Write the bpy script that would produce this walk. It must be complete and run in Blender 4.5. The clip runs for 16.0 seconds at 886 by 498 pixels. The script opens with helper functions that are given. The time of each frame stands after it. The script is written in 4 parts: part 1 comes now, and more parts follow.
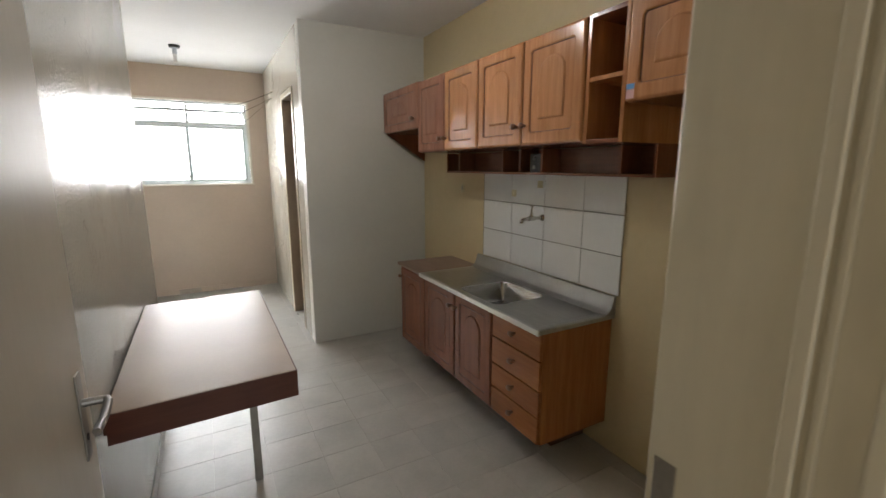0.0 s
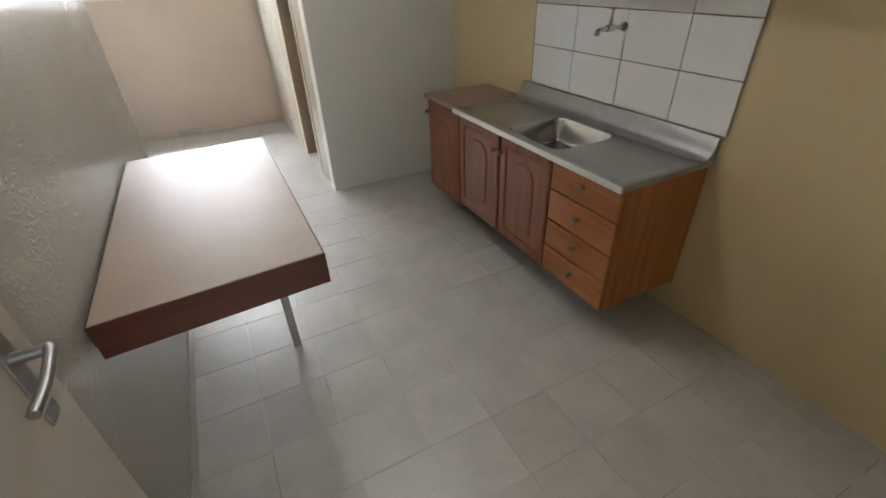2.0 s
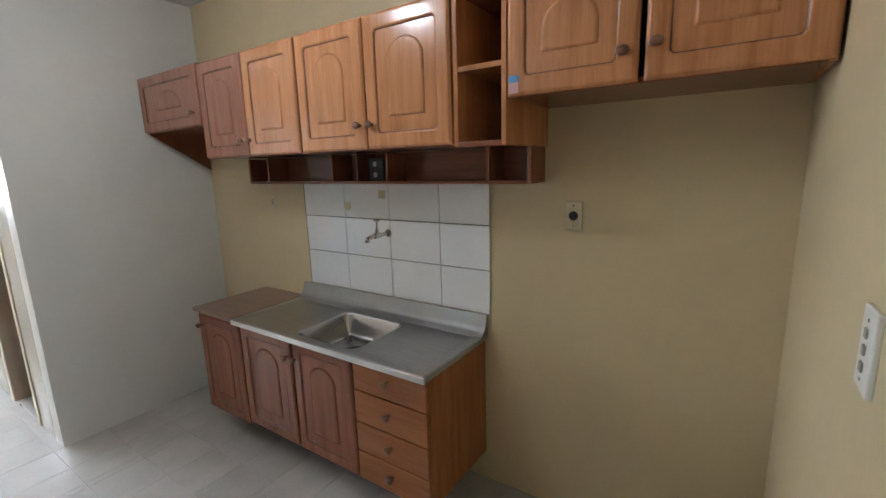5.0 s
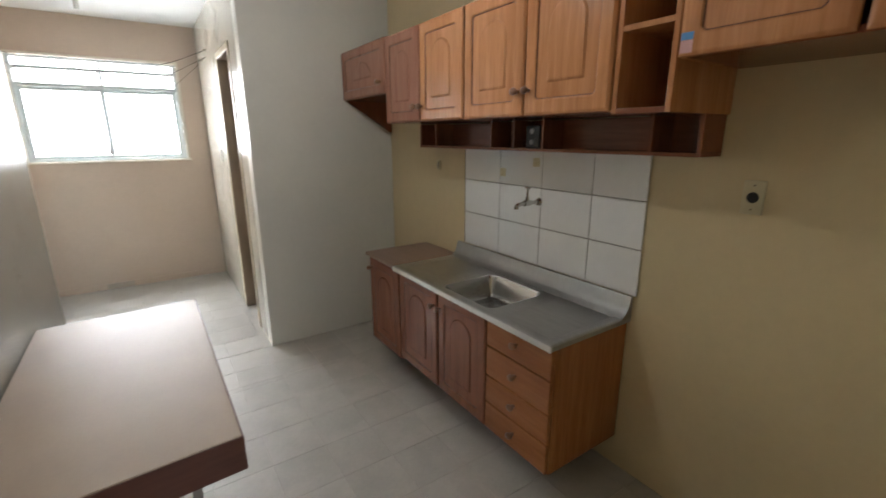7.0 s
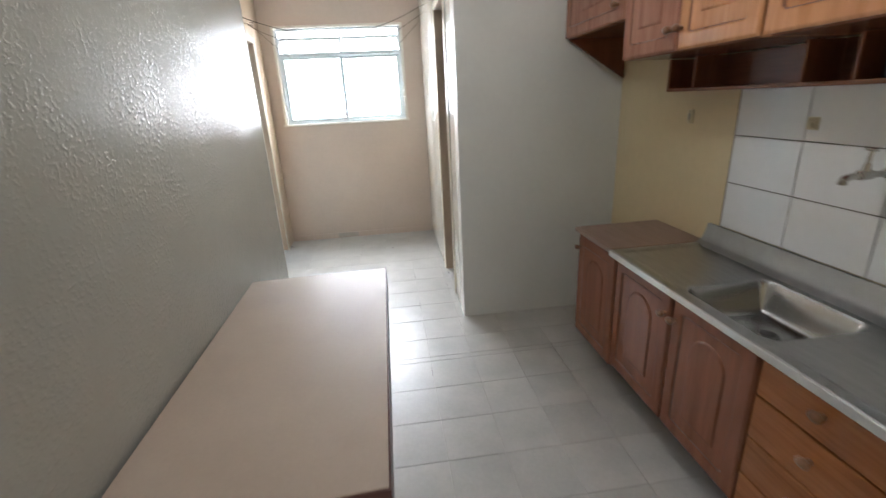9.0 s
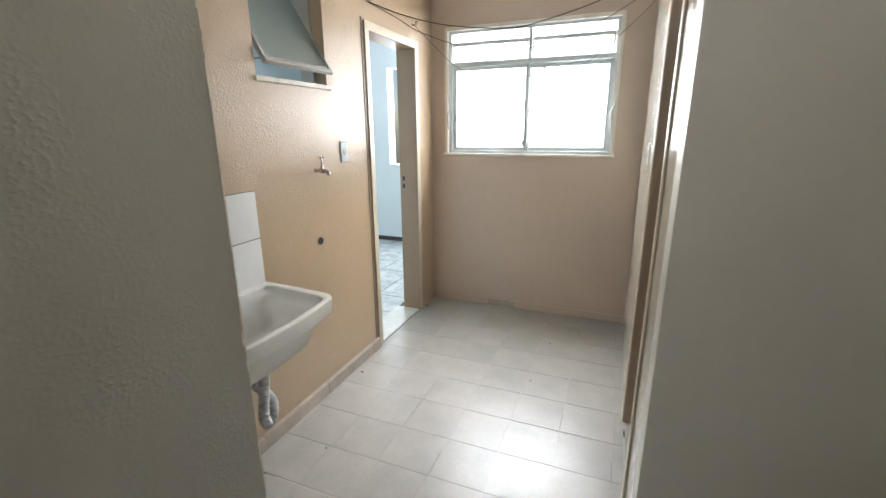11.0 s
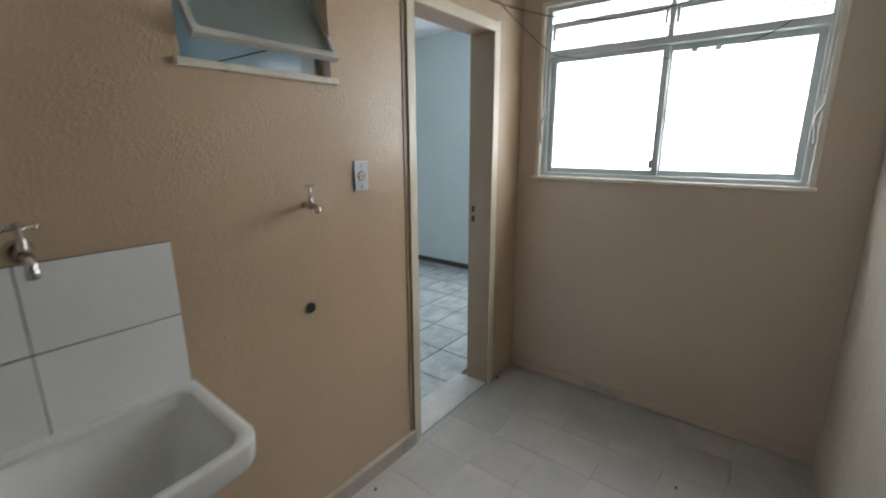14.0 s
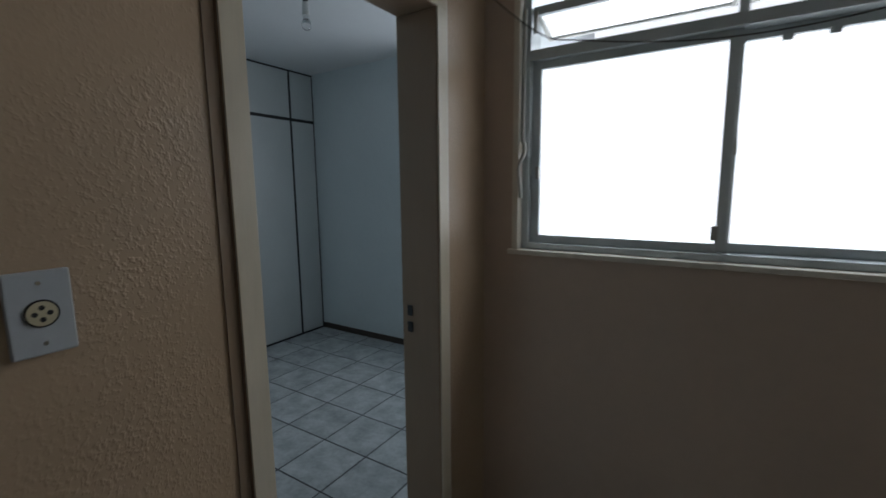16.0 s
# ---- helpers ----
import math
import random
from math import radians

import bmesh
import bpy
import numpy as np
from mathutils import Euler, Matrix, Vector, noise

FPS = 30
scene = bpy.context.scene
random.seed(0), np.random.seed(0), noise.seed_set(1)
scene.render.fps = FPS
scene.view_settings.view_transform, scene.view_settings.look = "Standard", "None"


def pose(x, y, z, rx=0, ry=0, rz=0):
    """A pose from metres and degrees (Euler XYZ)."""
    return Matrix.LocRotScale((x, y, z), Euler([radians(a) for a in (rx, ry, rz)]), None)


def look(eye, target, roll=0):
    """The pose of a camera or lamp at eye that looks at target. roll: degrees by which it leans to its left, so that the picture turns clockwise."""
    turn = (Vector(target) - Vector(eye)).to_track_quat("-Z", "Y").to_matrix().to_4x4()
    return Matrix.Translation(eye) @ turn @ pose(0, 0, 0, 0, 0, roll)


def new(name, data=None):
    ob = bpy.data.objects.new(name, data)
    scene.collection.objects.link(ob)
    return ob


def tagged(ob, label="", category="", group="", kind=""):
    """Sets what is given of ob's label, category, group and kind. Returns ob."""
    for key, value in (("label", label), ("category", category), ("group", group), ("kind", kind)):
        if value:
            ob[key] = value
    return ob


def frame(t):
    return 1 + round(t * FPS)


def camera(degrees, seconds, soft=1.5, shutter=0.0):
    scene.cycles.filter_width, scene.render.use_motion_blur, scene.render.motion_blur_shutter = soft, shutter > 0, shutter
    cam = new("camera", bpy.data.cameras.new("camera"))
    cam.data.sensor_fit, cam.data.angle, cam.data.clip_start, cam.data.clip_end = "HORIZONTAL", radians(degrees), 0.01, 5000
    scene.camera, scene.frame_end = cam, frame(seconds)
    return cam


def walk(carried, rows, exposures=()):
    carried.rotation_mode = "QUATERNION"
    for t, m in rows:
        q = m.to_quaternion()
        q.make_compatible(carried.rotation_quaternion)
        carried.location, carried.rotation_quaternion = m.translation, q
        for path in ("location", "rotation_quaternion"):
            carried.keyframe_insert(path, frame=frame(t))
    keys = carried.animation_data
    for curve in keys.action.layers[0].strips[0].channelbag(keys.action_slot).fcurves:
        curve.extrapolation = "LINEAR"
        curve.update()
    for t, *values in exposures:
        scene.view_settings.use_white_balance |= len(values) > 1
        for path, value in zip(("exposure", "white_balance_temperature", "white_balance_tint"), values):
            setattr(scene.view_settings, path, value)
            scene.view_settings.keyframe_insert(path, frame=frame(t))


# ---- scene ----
cam = camera(91.2, 16.0, soft=1.5, shutter=0.3)
PATH = [
    (0, (1.066, -0.159, 1.5), (2.005, 1.567, 1.127), -0.0),
    (0.5, (1.08, -0.01, 1.495), (1.921, 1.749, 1.048), -0.9),
    (1, (1.132, 0.097, 1.482), (1.924, 1.812, 0.825), -0.6),
    (1.5, (1.167, 0.185, 1.458), (1.885, 1.817, 0.553), -0.1),
    (2, (1.144, 0.307, 1.437), (1.888, 1.813, 0.352), -2.1),
    (2.5, (1.145, 0.363, 1.436), (2.063, 1.722, 0.291), -6.1),
    (3, (1.164, 0.384, 1.425), (2.365, 1.525, 0.305), -5.1),
    (3.5, (1.162, 0.399, 1.487), (2.621, 1.443, 0.605), -2.0),
    (4, (1.17, 0.399, 1.517), (2.794, 1.428, 0.963), -1.2),
    (4.2, (1.164, 0.395, 1.526), (2.816, 1.417, 1.051), -0.9),
    (6.5, (1.175, 0.327, 1.541), (2.575, 1.713, 1.194), -0.3),
    (7, (1.188, 0.281, 1.527), (2.27, 1.885, 1.022), -0.2),
    (7.5, (1.201, 0.253, 1.522), (2.033, 1.955, 0.88), -0.0),
    (8, (1.199, 0.299, 1.505), (1.853, 2.035, 0.755), -1.5),
    (8.5, (1.204, 0.464, 1.493), (1.72, 2.251, 0.757), -3.3),
    (8.7, (1.233, 0.556, 1.469), (1.67, 2.372, 0.756), -3.5),
    (9, (1.346, 0.719, 1.471), (1.559, 2.6, 0.823), -3.0),
    (9.2, (1.415, 0.844, 1.494), (1.484, 2.741, 0.863), -2.4),
    (11.3, (1.649, 2.471, 1.485), (0.818, 4.221, 0.988), -0.4),
    (11.5, (1.649, 2.594, 1.505), (0.737, 4.309, 1.029), -0.4),
    (12, (1.657, 2.863, 1.49), (0.512, 4.42, 0.976), -0.4),
    (12.5, (1.696, 3.062, 1.476), (0.316, 4.332, 0.781), 0.6),
    (13, (1.698, 3.129, 1.467), (0.306, 4.331, 0.68), -0.1),
    (13.5, (1.654, 3.175, 1.474), (0.297, 4.441, 0.729), -0.1),
    (14, (1.477, 3.256, 1.493), (0.292, 4.797, 1.021), -0.2),
    (14.5, (1.304, 3.393, 1.542), (0.42, 5.167, 1.27), -2.0),
    (15, (1.236, 3.655, 1.554), (0.448, 5.48, 1.325), -1.5),
    (15.5, (1.176, 3.951, 1.557), (0.294, 5.73, 1.311), -0.5),
    (16, (0.927, 4.237, 1.531), (-0.132, 5.911, 1.25), -0.6),
]
EXPOSURES = [
    (0.0, -0.22, 6400, 10), (1.5, 0.18, 6200, 10), (2.5, 0.32, 5900, 10), (3.5, 0.75, 5500, 10), (4.2, 0.62, 5450, 10), (6.5, -0.02, 6250, 10), (7.5, 0.08, 6150, 10),
    (9.0, 0.22, 5850, 10), (11.3, -0.45, 6300, 10), (12.0, -0.88, 6400, 10), (12.5, -1.13, 6400, 10), (13.0, -1.36, 6100, 10), (14.0, -1.4, 6150, 10), (15.0, -1.55, 6050, 10), (15.5, -1.95, 6000, 10), (16.0, -3.2, 5900, 10),
]
walk(cam, [(t, look(eye, target, roll)) for t, eye, target, roll in PATH], EXPOSURES)

# ---- light ----
world = bpy.data.worlds.new("sky")
scene.world = world
world.use_nodes = True
wn = world.node_tree.nodes
sky = wn.new("ShaderNodeTexSky")
sky.sky_type, sky.sun_disc = "NISHITA", False
sky.sun_elevation, sky.sun_rotation = radians(50), radians(60)
world.node_tree.links.new(sky.outputs[0], wn["Background"].inputs[0])
wn["Background"].inputs[1].default_value = 0.15


def area_lamp(name, place, target, sx, sy, power, colour):
    lamp = bpy.data.lights.new(name, "AREA")
    lamp.shape, lamp.size, lamp.size_y, lamp.energy, lamp.color = "RECTANGLE", sx, sy, power, colour
    ob = new(name, lamp)
    ob.matrix_world = look(place, target)
    return ob


# daylight in the openings of the windows: the bright haze behind the panes, and the sky above it that falls on the floor
area_lamp("laundry_window_daylight", (0.93, 6.08, 1.80), (0.93, 5.0, 1.74), 2.0, 1.4, 112, (1.0, 0.985, 0.96))
area_lamp("laundry_window_sky", (0.93, 6.75, 3.10), (0.93, 5.0, 0.9), 2.2, 1.2, 285, (0.95, 0.98, 1.0))
area_lamp("bedroom_window_daylight", (-0.62, 7.66, 1.65), (-0.62, 6.0, 1.5), 1.0, 1.1, 76, (0.90, 0.96, 1.0))
# fill in an unseen, added window opening, to brighten the bathroom
area_lamp("bathroom_fill_daylight", (-1.56, 3.578, 1.8), (0.0, 3.578, 1.7), 0.56, 0.56, 8, (0.92, 0.97, 1.0))
kitchen_lamp = bpy.data.lights.new("kitchen_lamp_light", "POINT")
kitchen_lamp.energy, kitchen_lamp.color, kitchen_lamp.shadow_soft_size = 15.5, (1.0, 0.96, 0.90), 0.025
new("kitchen_lamp_light", kitchen_lamp).location = (1.60, 2.0, 2.40)
# added fill from behind the start; the hall window is unseen
area_lamp("hall_fill_daylight", (1.7, -2.32, 1.6), (1.7, 0.0, 1.4), 1.4, 1.2, 34, (1.0, 0.97, 0.93))


# ---- materials ----
def links_of(m):
    m.use_nodes = True
    t = m.node_tree
    return t.nodes, t.links, t.nodes["Principled BSDF"]


def noise_node(nodes, links, coord, scale, detail=4.0, rough=0.55):
    n = nodes.new("ShaderNodeTexNoise")
    n.inputs["Scale"].default_value, n.inputs["Detail"].default_value, n.inputs["Roughness"].default_value = scale, detail, rough
    links.new(coord, n.inputs["Vector"])
    return n


def ramp_node(nodes, links, value, stops):
    r = nodes.new("ShaderNodeValToRGB")
    while len(r.color_ramp.elements) < len(stops):
        r.color_ramp.elements.new(0.5)
    for e, (p, c) in zip(r.color_ramp.elements, stops):
        e.position, e.color = p, (*c, 1)
    links.new(value, r.inputs["Fac"])
    return r


def shade(c, k):
    return tuple(min(1.0, v * k) for v in c)


def surface(name, colour, rough=0.5, vary=0.1, scale=2.5, fine=40.0, bump=0.0, bump_scale=90.0, metal=0.0, pieces=0.0, stretch=(1, 1, 1), coat=0.0, spec=0.5, bump_detail=3.0, gloss_vary=0.03, patchy=False, drops=False):
    """Colour varied at two scales, with stains in the gloss and a fine relief."""
    m = bpy.data.materials.new(name)
    nodes, links, b = links_of(m)
    tc = nodes.new("ShaderNodeTexCoord")
    mp = nodes.new("ShaderNodeMapping")
    mp.inputs["Scale"].default_value = stretch
    links.new(tc.outputs["Object"], mp.inputs["Vector"])
    v = mp.outputs["Vector"]
    if pieces:
        oi = nodes.new("ShaderNodeObjectInfo")
        add = nodes.new("ShaderNodeVectorMath")
        add.operation = "MULTIPLY_ADD"
        links.new(oi.outputs["Random"], add.inputs[0])
        add.inputs[1].default_value = (17.0, 9.0, 5.0)
        links.new(v, add.inputs[2])
        v = add.outputs[0]
    big, small = noise_node(nodes, links, v, scale, 3), noise_node(nodes, links, v, fine, 5)
    r1 = ramp_node(nodes, links, big.outputs["Fac"], [(0.3, shade(colour, 1 - vary)), (0.7, shade(colour, 1 + vary))])
    mix = nodes.new("ShaderNodeMix")
    mix.data_type, mix.blend_type = "RGBA", "MULTIPLY"
    mix.inputs["Factor"].default_value = 1.0
    r2 = ramp_node(nodes, links, small.outputs["Fac"], [(0.3, (1 - vary * 0.7,) * 3), (0.65, (1.0,) * 3)])
    links.new(r1.outputs["Color"], mix.inputs[6])
    links.new(r2.outputs["Color"], mix.inputs[7])
    out = mix.outputs[2]
    if pieces:
        mix2 = nodes.new("ShaderNodeMix")
        mix2.data_type, mix2.blend_type = "RGBA", "MULTIPLY"
        mix2.inputs["Factor"].default_value = 1.0
        r3 = ramp_node(nodes, links, oi.outputs["Random"], [(0.0, (1 - pieces,) * 3), (1.0, (1.0,) * 3)])
        links.new(out, mix2.inputs[6])
        links.new(r3.outputs["Color"], mix2.inputs[7])
        out = mix2.outputs[2]
    links.new(out, b.inputs["Base Color"])
    rr = nodes.new("ShaderNodeMapRange")
    rr.inputs[3].default_value, rr.inputs[4].default_value = max(0.03, rough - gloss_vary), rough + gloss_vary
    links.new(big.outputs["Fac"], rr.inputs[0])
    links.new(rr.outputs[0], b.inputs["Roughness"])
    b.inputs["Metallic"].default_value = metal
    b.inputs["Coat Weight"].default_value = coat
    b.inputs["Coat Roughness"].default_value = 0.12
    b.inputs["Specular IOR Level"].default_value = spec
    if bump:
        bn = noise_node(nodes, links, v, bump_scale, bump_detail, 0.5)
        bp = nodes.new("ShaderNodeBump")
        bp.inputs["Strength"].default_value, bp.inputs["Distance"].default_value = bump, 0.004
        height = bn.outputs["Fac"]
        if drops:
            dr = nodes.new("ShaderNodeMapRange")
            dr.interpolation_type = "SMOOTHSTEP"
            dr.inputs[1].default_value, dr.inputs[2].default_value = 0.44, 0.74
            links.new(height, dr.inputs[0])
            height = dr.outputs[0]
        if patchy:
            pn = noise_node(nodes, links, v, 5.0, 3)
            pr = nodes.new("ShaderNodeMapRange")
            pr.inputs[1].default_value, pr.inputs[2].default_value, pr.inputs[3].default_value = 0.38, 0.68, 0.12
            links.new(pn.outputs["Fac"], pr.inputs[0])
            mul = nodes.new("ShaderNodeMath")
            mul.operation = "MULTIPLY"
            links.new(height, mul.inputs[0])
            links.new(pr.outputs[0], mul.inputs[1])
            links.new(mul.outputs[0], bp.inputs["Height"])
        else:
            links.new(height, bp.inputs["Height"])
        links.new(bp.outputs["Normal"], b.inputs["Normal"])
    return m


def wood(name, dark, light, rough=0.3, axis=2, scale=1.0):
    """Grain that runs along one axis, with a thin varnish."""
    m = bpy.data.materials.new(name)
    nodes, links, b = links_of(m)
    tc, mp = nodes.new("ShaderNodeTexCoord"), nodes.new("ShaderNodeMapping")
    s = [22.0 * scale] * 3
    s[axis] = 1.6 * scale
    mp.inputs["Scale"].default_value = s
    links.new(tc.outputs["Object"], mp.inputs["Vector"])
    oi, add = nodes.new("ShaderNodeObjectInfo"), nodes.new("ShaderNodeVectorMath")
    add.operation = "MULTIPLY_ADD"
    links.new(oi.outputs["Random"], add.inputs[0])
    add.inputs[1].default_value = (31.0, 23.0, 11.0)
    links.new(mp.outputs["Vector"], add.inputs[2])
    v = add.outputs[0]
    n1, n2 = noise_node(nodes, links, v, 1.0, 6, 0.6), noise_node(nodes, links, v, 5.0, 4, 0.6)
    r1 = ramp_node(nodes, links, n1.outputs["Fac"], [(0.28, dark), (0.5, tuple((a + c) / 2 for a, c in zip(dark, light))), (0.72, light)])
    r2 = ramp_node(nodes, links, n2.outputs["Fac"], [(0.35, (0.86, 0.83, 0.80)), (0.6, (1, 1, 1))])
    mix = nodes.new("ShaderNodeMix")
    mix.data_type, mix.blend_type = "RGBA", "MULTIPLY"
    mix.inputs["Factor"].default_value = 0.8
    links.new(r1.outputs["Color"], mix.inputs[6])
    links.new(r2.outputs["Color"], mix.inputs[7])
    links.new(mix.outputs[2], b.inputs["Base Color"])
    rr = nodes.new("ShaderNodeMapRange")
    rr.inputs[3].default_value, rr.inputs[4].default_value = rough - 0.03, rough + 0.03
    links.new(n1.outputs["Fac"], rr.inputs[0])
    links.new(rr.outputs[0], b.inputs["Roughness"])
    bp = nodes.new("ShaderNodeBump")
    bp.inputs["Strength"].default_value, bp.inputs["Distance"].default_value = 0.12, 0.002
    links.new(n2.outputs["Fac"], bp.inputs["Height"])
    links.new(bp.outputs["Normal"], b.inputs["Normal"])
    return m


def glass(name, colour, rough, bump=0.0):
    m = bpy.data.materials.new(name)
    nodes, links, b = links_of(m)
    b.inputs["Base Color"].default_value = (*colour, 1)
    b.inputs["Roughness"].default_value = rough
    b.inputs["Transmission Weight"].default_value = 1.0
    b.inputs["IOR"].default_value = 1.45
    if bump:
        tc = nodes.new("ShaderNodeTexCoord")
        n = noise_node(nodes, links, tc.outputs["Object"], 60.0, 2)
        bp = nodes.new("ShaderNodeBump")
        bp.inputs["Strength"].default_value, bp.inputs["Distance"].default_value = bump, 0.002
        links.new(n.outputs["Fac"], bp.inputs["Height"])
        links.new(bp.outputs["Normal"], b.inputs["Normal"])
    return m


def grout(name, pale, dirty, lo, hi):
    m = bpy.data.materials.new(name)
    nodes, links, b = links_of(m)
    tc = nodes.new("ShaderNodeTexCoord")
    n = noise_node(nodes, links, tc.outputs["Object"], 3.4, 2)
    r = ramp_node(nodes, links, n.outputs["Fac"], [(lo, pale), (hi, dirty)])
    links.new(r.outputs["Color"], b.inputs["Base Color"])
    b.inputs["Roughness"].default_value = 0.85
    return m


M_SINKWALL = surface("cream_yellow_wall_paint", (0.60, 0.495, 0.30), 0.40, 0.05, 1.5, 30, 0.25, 110, patchy=True)
M_GREY = surface("grey_cream_wall_paint", (0.66, 0.655, 0.61), 0.36, 0.04, 1.5, 30, 0.25, 110, patchy=True)
# left wall kept about half as bright as M_GREY, shade put into its colour
M_LEFT = surface("shaded_glossy_cream_grey_wall_paint", (0.35, 0.335, 0.295), 0.20, 0.04, 1.2, 30, 0.28, 90, patchy=True, spec=1.0, bump_detail=1.5, drops=True)
M_LAUNDRY = surface("tan_beige_textured_wall_paint", (0.49, 0.365, 0.24), 0.34, 0.06, 1.5, 40, 0.33, 120, patchy=True, spec=0.8, bump_detail=1.0, drops=True)
M_WINWALL = surface("beige_wall_paint", (0.54, 0.435, 0.35), 0.42, 0.05, 1.5, 30, 0.15, 100, patchy=True)
M_CORRIDOR = surface("glossy_cream_wall_paint", (0.74, 0.70, 0.60), 0.15, 0.05, 1.5, 30, 0.4, 90, patchy=True, spec=1.0, coat=0.5, bump_detail=1.5, drops=True)
M_CEIL = surface("white_ceiling_paint", (0.78, 0.78, 0.78), 0.8, 0.03, 1.5, 30, 0.1, 60)
M_BEDWALL = surface("pale_blue_white_wall_paint", (0.72, 0.77, 0.78), 0.55, 0.03, 1.5, 30, 0.2, 70)
M_BATHWALL = surface("pale_blue_glazed_tile", (0.66, 0.79, 0.84), 0.15, 0.04, 3, 30)
M_HALLWALL = surface("cream_hall_paint", (0.66, 0.58, 0.42), 0.5, 0.04, 1.5, 30, 0.2, 70)
M_FRAME = surface("cream_enamel_paint", (0.66, 0.60, 0.47), 0.30, 0.07, 5, 50, 0.25, 25, stretch=(1, 1, 0.15))
M_FRAMEWHITE = surface("worn_white_enamel_paint", (0.70, 0.66, 0.57), 0.28, 0.07, 5, 50, 0.25, 25, stretch=(1, 1, 0.15))
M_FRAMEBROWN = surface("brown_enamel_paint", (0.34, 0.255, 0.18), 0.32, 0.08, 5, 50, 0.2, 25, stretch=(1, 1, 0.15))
M_LEAF = surface("glossy_cream_grey_door_paint", (0.42, 0.38, 0.32), 0.34, 0.05, 2.0, 25, 0.15, 40, stretch=(1, 1, 0.3))
M_TILEFLOOR = surface("beige_ceramic_floor_tile", (0.445, 0.425, 0.39), 0.32, 0.09, 5, 60, 0.03, 30, pieces=0.06, spec=0.6)
M_GROUT = grout("floor_grout", (0.52, 0.50, 0.455), (0.09, 0.075, 0.06), 0.57, 0.63)
M_TILEBED = surface("marbled_grey_ceramic_tile", (0.52, 0.55, 0.55), 0.22, 0.22, 8, 45, 0.03, 30, pieces=0.08)
M_GROUTBED = grout("dark_bedroom_grout", (0.10, 0.10, 0.10), (0.06, 0.06, 0.06), 0.4, 0.6)
M_MARBLE = surface("pale_marble_threshold", (0.62, 0.62, 0.58), 0.25, 0.12, 6, 40)
M_SKIRT = surface("beige_ceramic_skirting", (0.47, 0.41, 0.35), 0.4, 0.12, 6, 50, 0.2, 40, pieces=0.12)
M_DARKSKIRT = surface("dark_brown_wood_skirting", (0.06, 0.045, 0.035), 0.4, 0.15, 6, 50)
M_WALLTILE = surface("white_glazed_wall_tile", (0.80, 0.81, 0.81), 0.12, 0.03, 4, 30, 0.04, 12, pieces=0.05)
M_TILEGROUT = grout("dark_wall_tile_grout", (0.20, 0.18, 0.155), (0.10, 0.085, 0.07), 0.4, 0.6)
M_WOODV = wood("varnished_orange_brown_wood_upright", (0.265, 0.092, 0.028), (0.41, 0.17, 0.056), 0.20, 2)
# lit copy of M_WOODV for the wall cabinets, paled by haze in the colour
M_WOODUP = wood("lit_varnished_wood_upright", (0.39, 0.160, 0.06), (0.58, 0.28, 0.12), 0.20, 2)
# rosy doors, likewise paled for haze
M_WOODUPRED = wood("hazed_varnished_rosy_wood_upright", (0.26, 0.105, 0.065), (0.40, 0.19, 0.12), 0.20, 2)
M_WOODH = wood("varnished_orange_brown_wood_level", (0.265, 0.092, 0.028), (0.4, 0.16, 0.052), 0.20, 1)
M_WOODRED = wood("reddish_brown_wood", (0.18, 0.06, 0.028), (0.28, 0.102, 0.048), 0.20, 2)
M_WOODREDH = wood("reddish_brown_wood_level", (0.18, 0.06, 0.028), (0.28, 0.102, 0.048), 0.20, 1)
# for boards in recesses: the shade there is put into the wood colour
M_WOODDARK = wood("wood_darkened_as_shade", (0.045, 0.018, 0.009), (0.11, 0.042, 0.02), 0.45, 1)
M_GROOVE = wood("dark_stain_and_shade_in_grooves", (0.11, 0.040, 0.016), (0.18, 0.068, 0.028), 0.28, 2)
M_WORNTOP = wood("worn_greyish_wood_top", (0.21, 0.135, 0.10), (0.29, 0.19, 0.145), 0.36, 1)
M_KNOB = wood("brown_turned_wood", (0.17, 0.075, 0.035), (0.27, 0.13, 0.06), 0.33, 0)
M_FASCIA = wood("red_brown_table_edge", (0.06, 0.017, 0.010), (0.095, 0.029, 0.017), 0.32, 0)
M_TABLETOP = surface("pinkish_beige_laminate", (0.40, 0.315, 0.245), 0.36, 0.05, 4, 90, 0.0, spec=0.32)
M_STEEL = surface("brushed_stainless_steel", (0.46, 0.46, 0.45), 0.33, 0.08, 8, 120, 0.05, 200, metal=1.0, stretch=(6, 1, 1))
M_BOWL = surface("polished_stainless_steel", (0.45, 0.45, 0.44), 0.24, 0.06, 8, 100, metal=1.0)
M_EDGE = surface("pale_satin_steel", (0.72, 0.71, 0.68), 0.35, 0.06, 8, 100, metal=0.7)
M_UPSTAND = surface("dull_stainless_steel", (0.36, 0.36, 0.35), 0.42, 0.08, 8, 120, metal=1.0)
M_FRAMETAN = surface("tan_enamel_paint", (0.30, 0.205, 0.13), 0.36, 0.07, 5, 50, 0.25, 25, stretch=(1, 1, 0.15))
M_CHROME = surface("dull_chrome", (0.55, 0.53, 0.50), 0.22, 0.12, 20, 120, metal=1.0)
M_BRASS = surface("tarnished_brass", (0.42, 0.37, 0.29), 0.34, 0.18, 25, 120, metal=1.0)
M_LEG = surface("grey_enamelled_steel", (0.34, 0.33, 0.30), 0.38, 0.08, 9, 60, metal=0.4)
M_WHITEPLASTIC = surface("white_plastic", (0.72, 0.72, 0.69), 0.35, 0.05, 10, 60)
M_GREYPLASTIC = surface("pale_grey_plastic", (0.50, 0.54, 0.57), 0.38, 0.05, 10, 60)
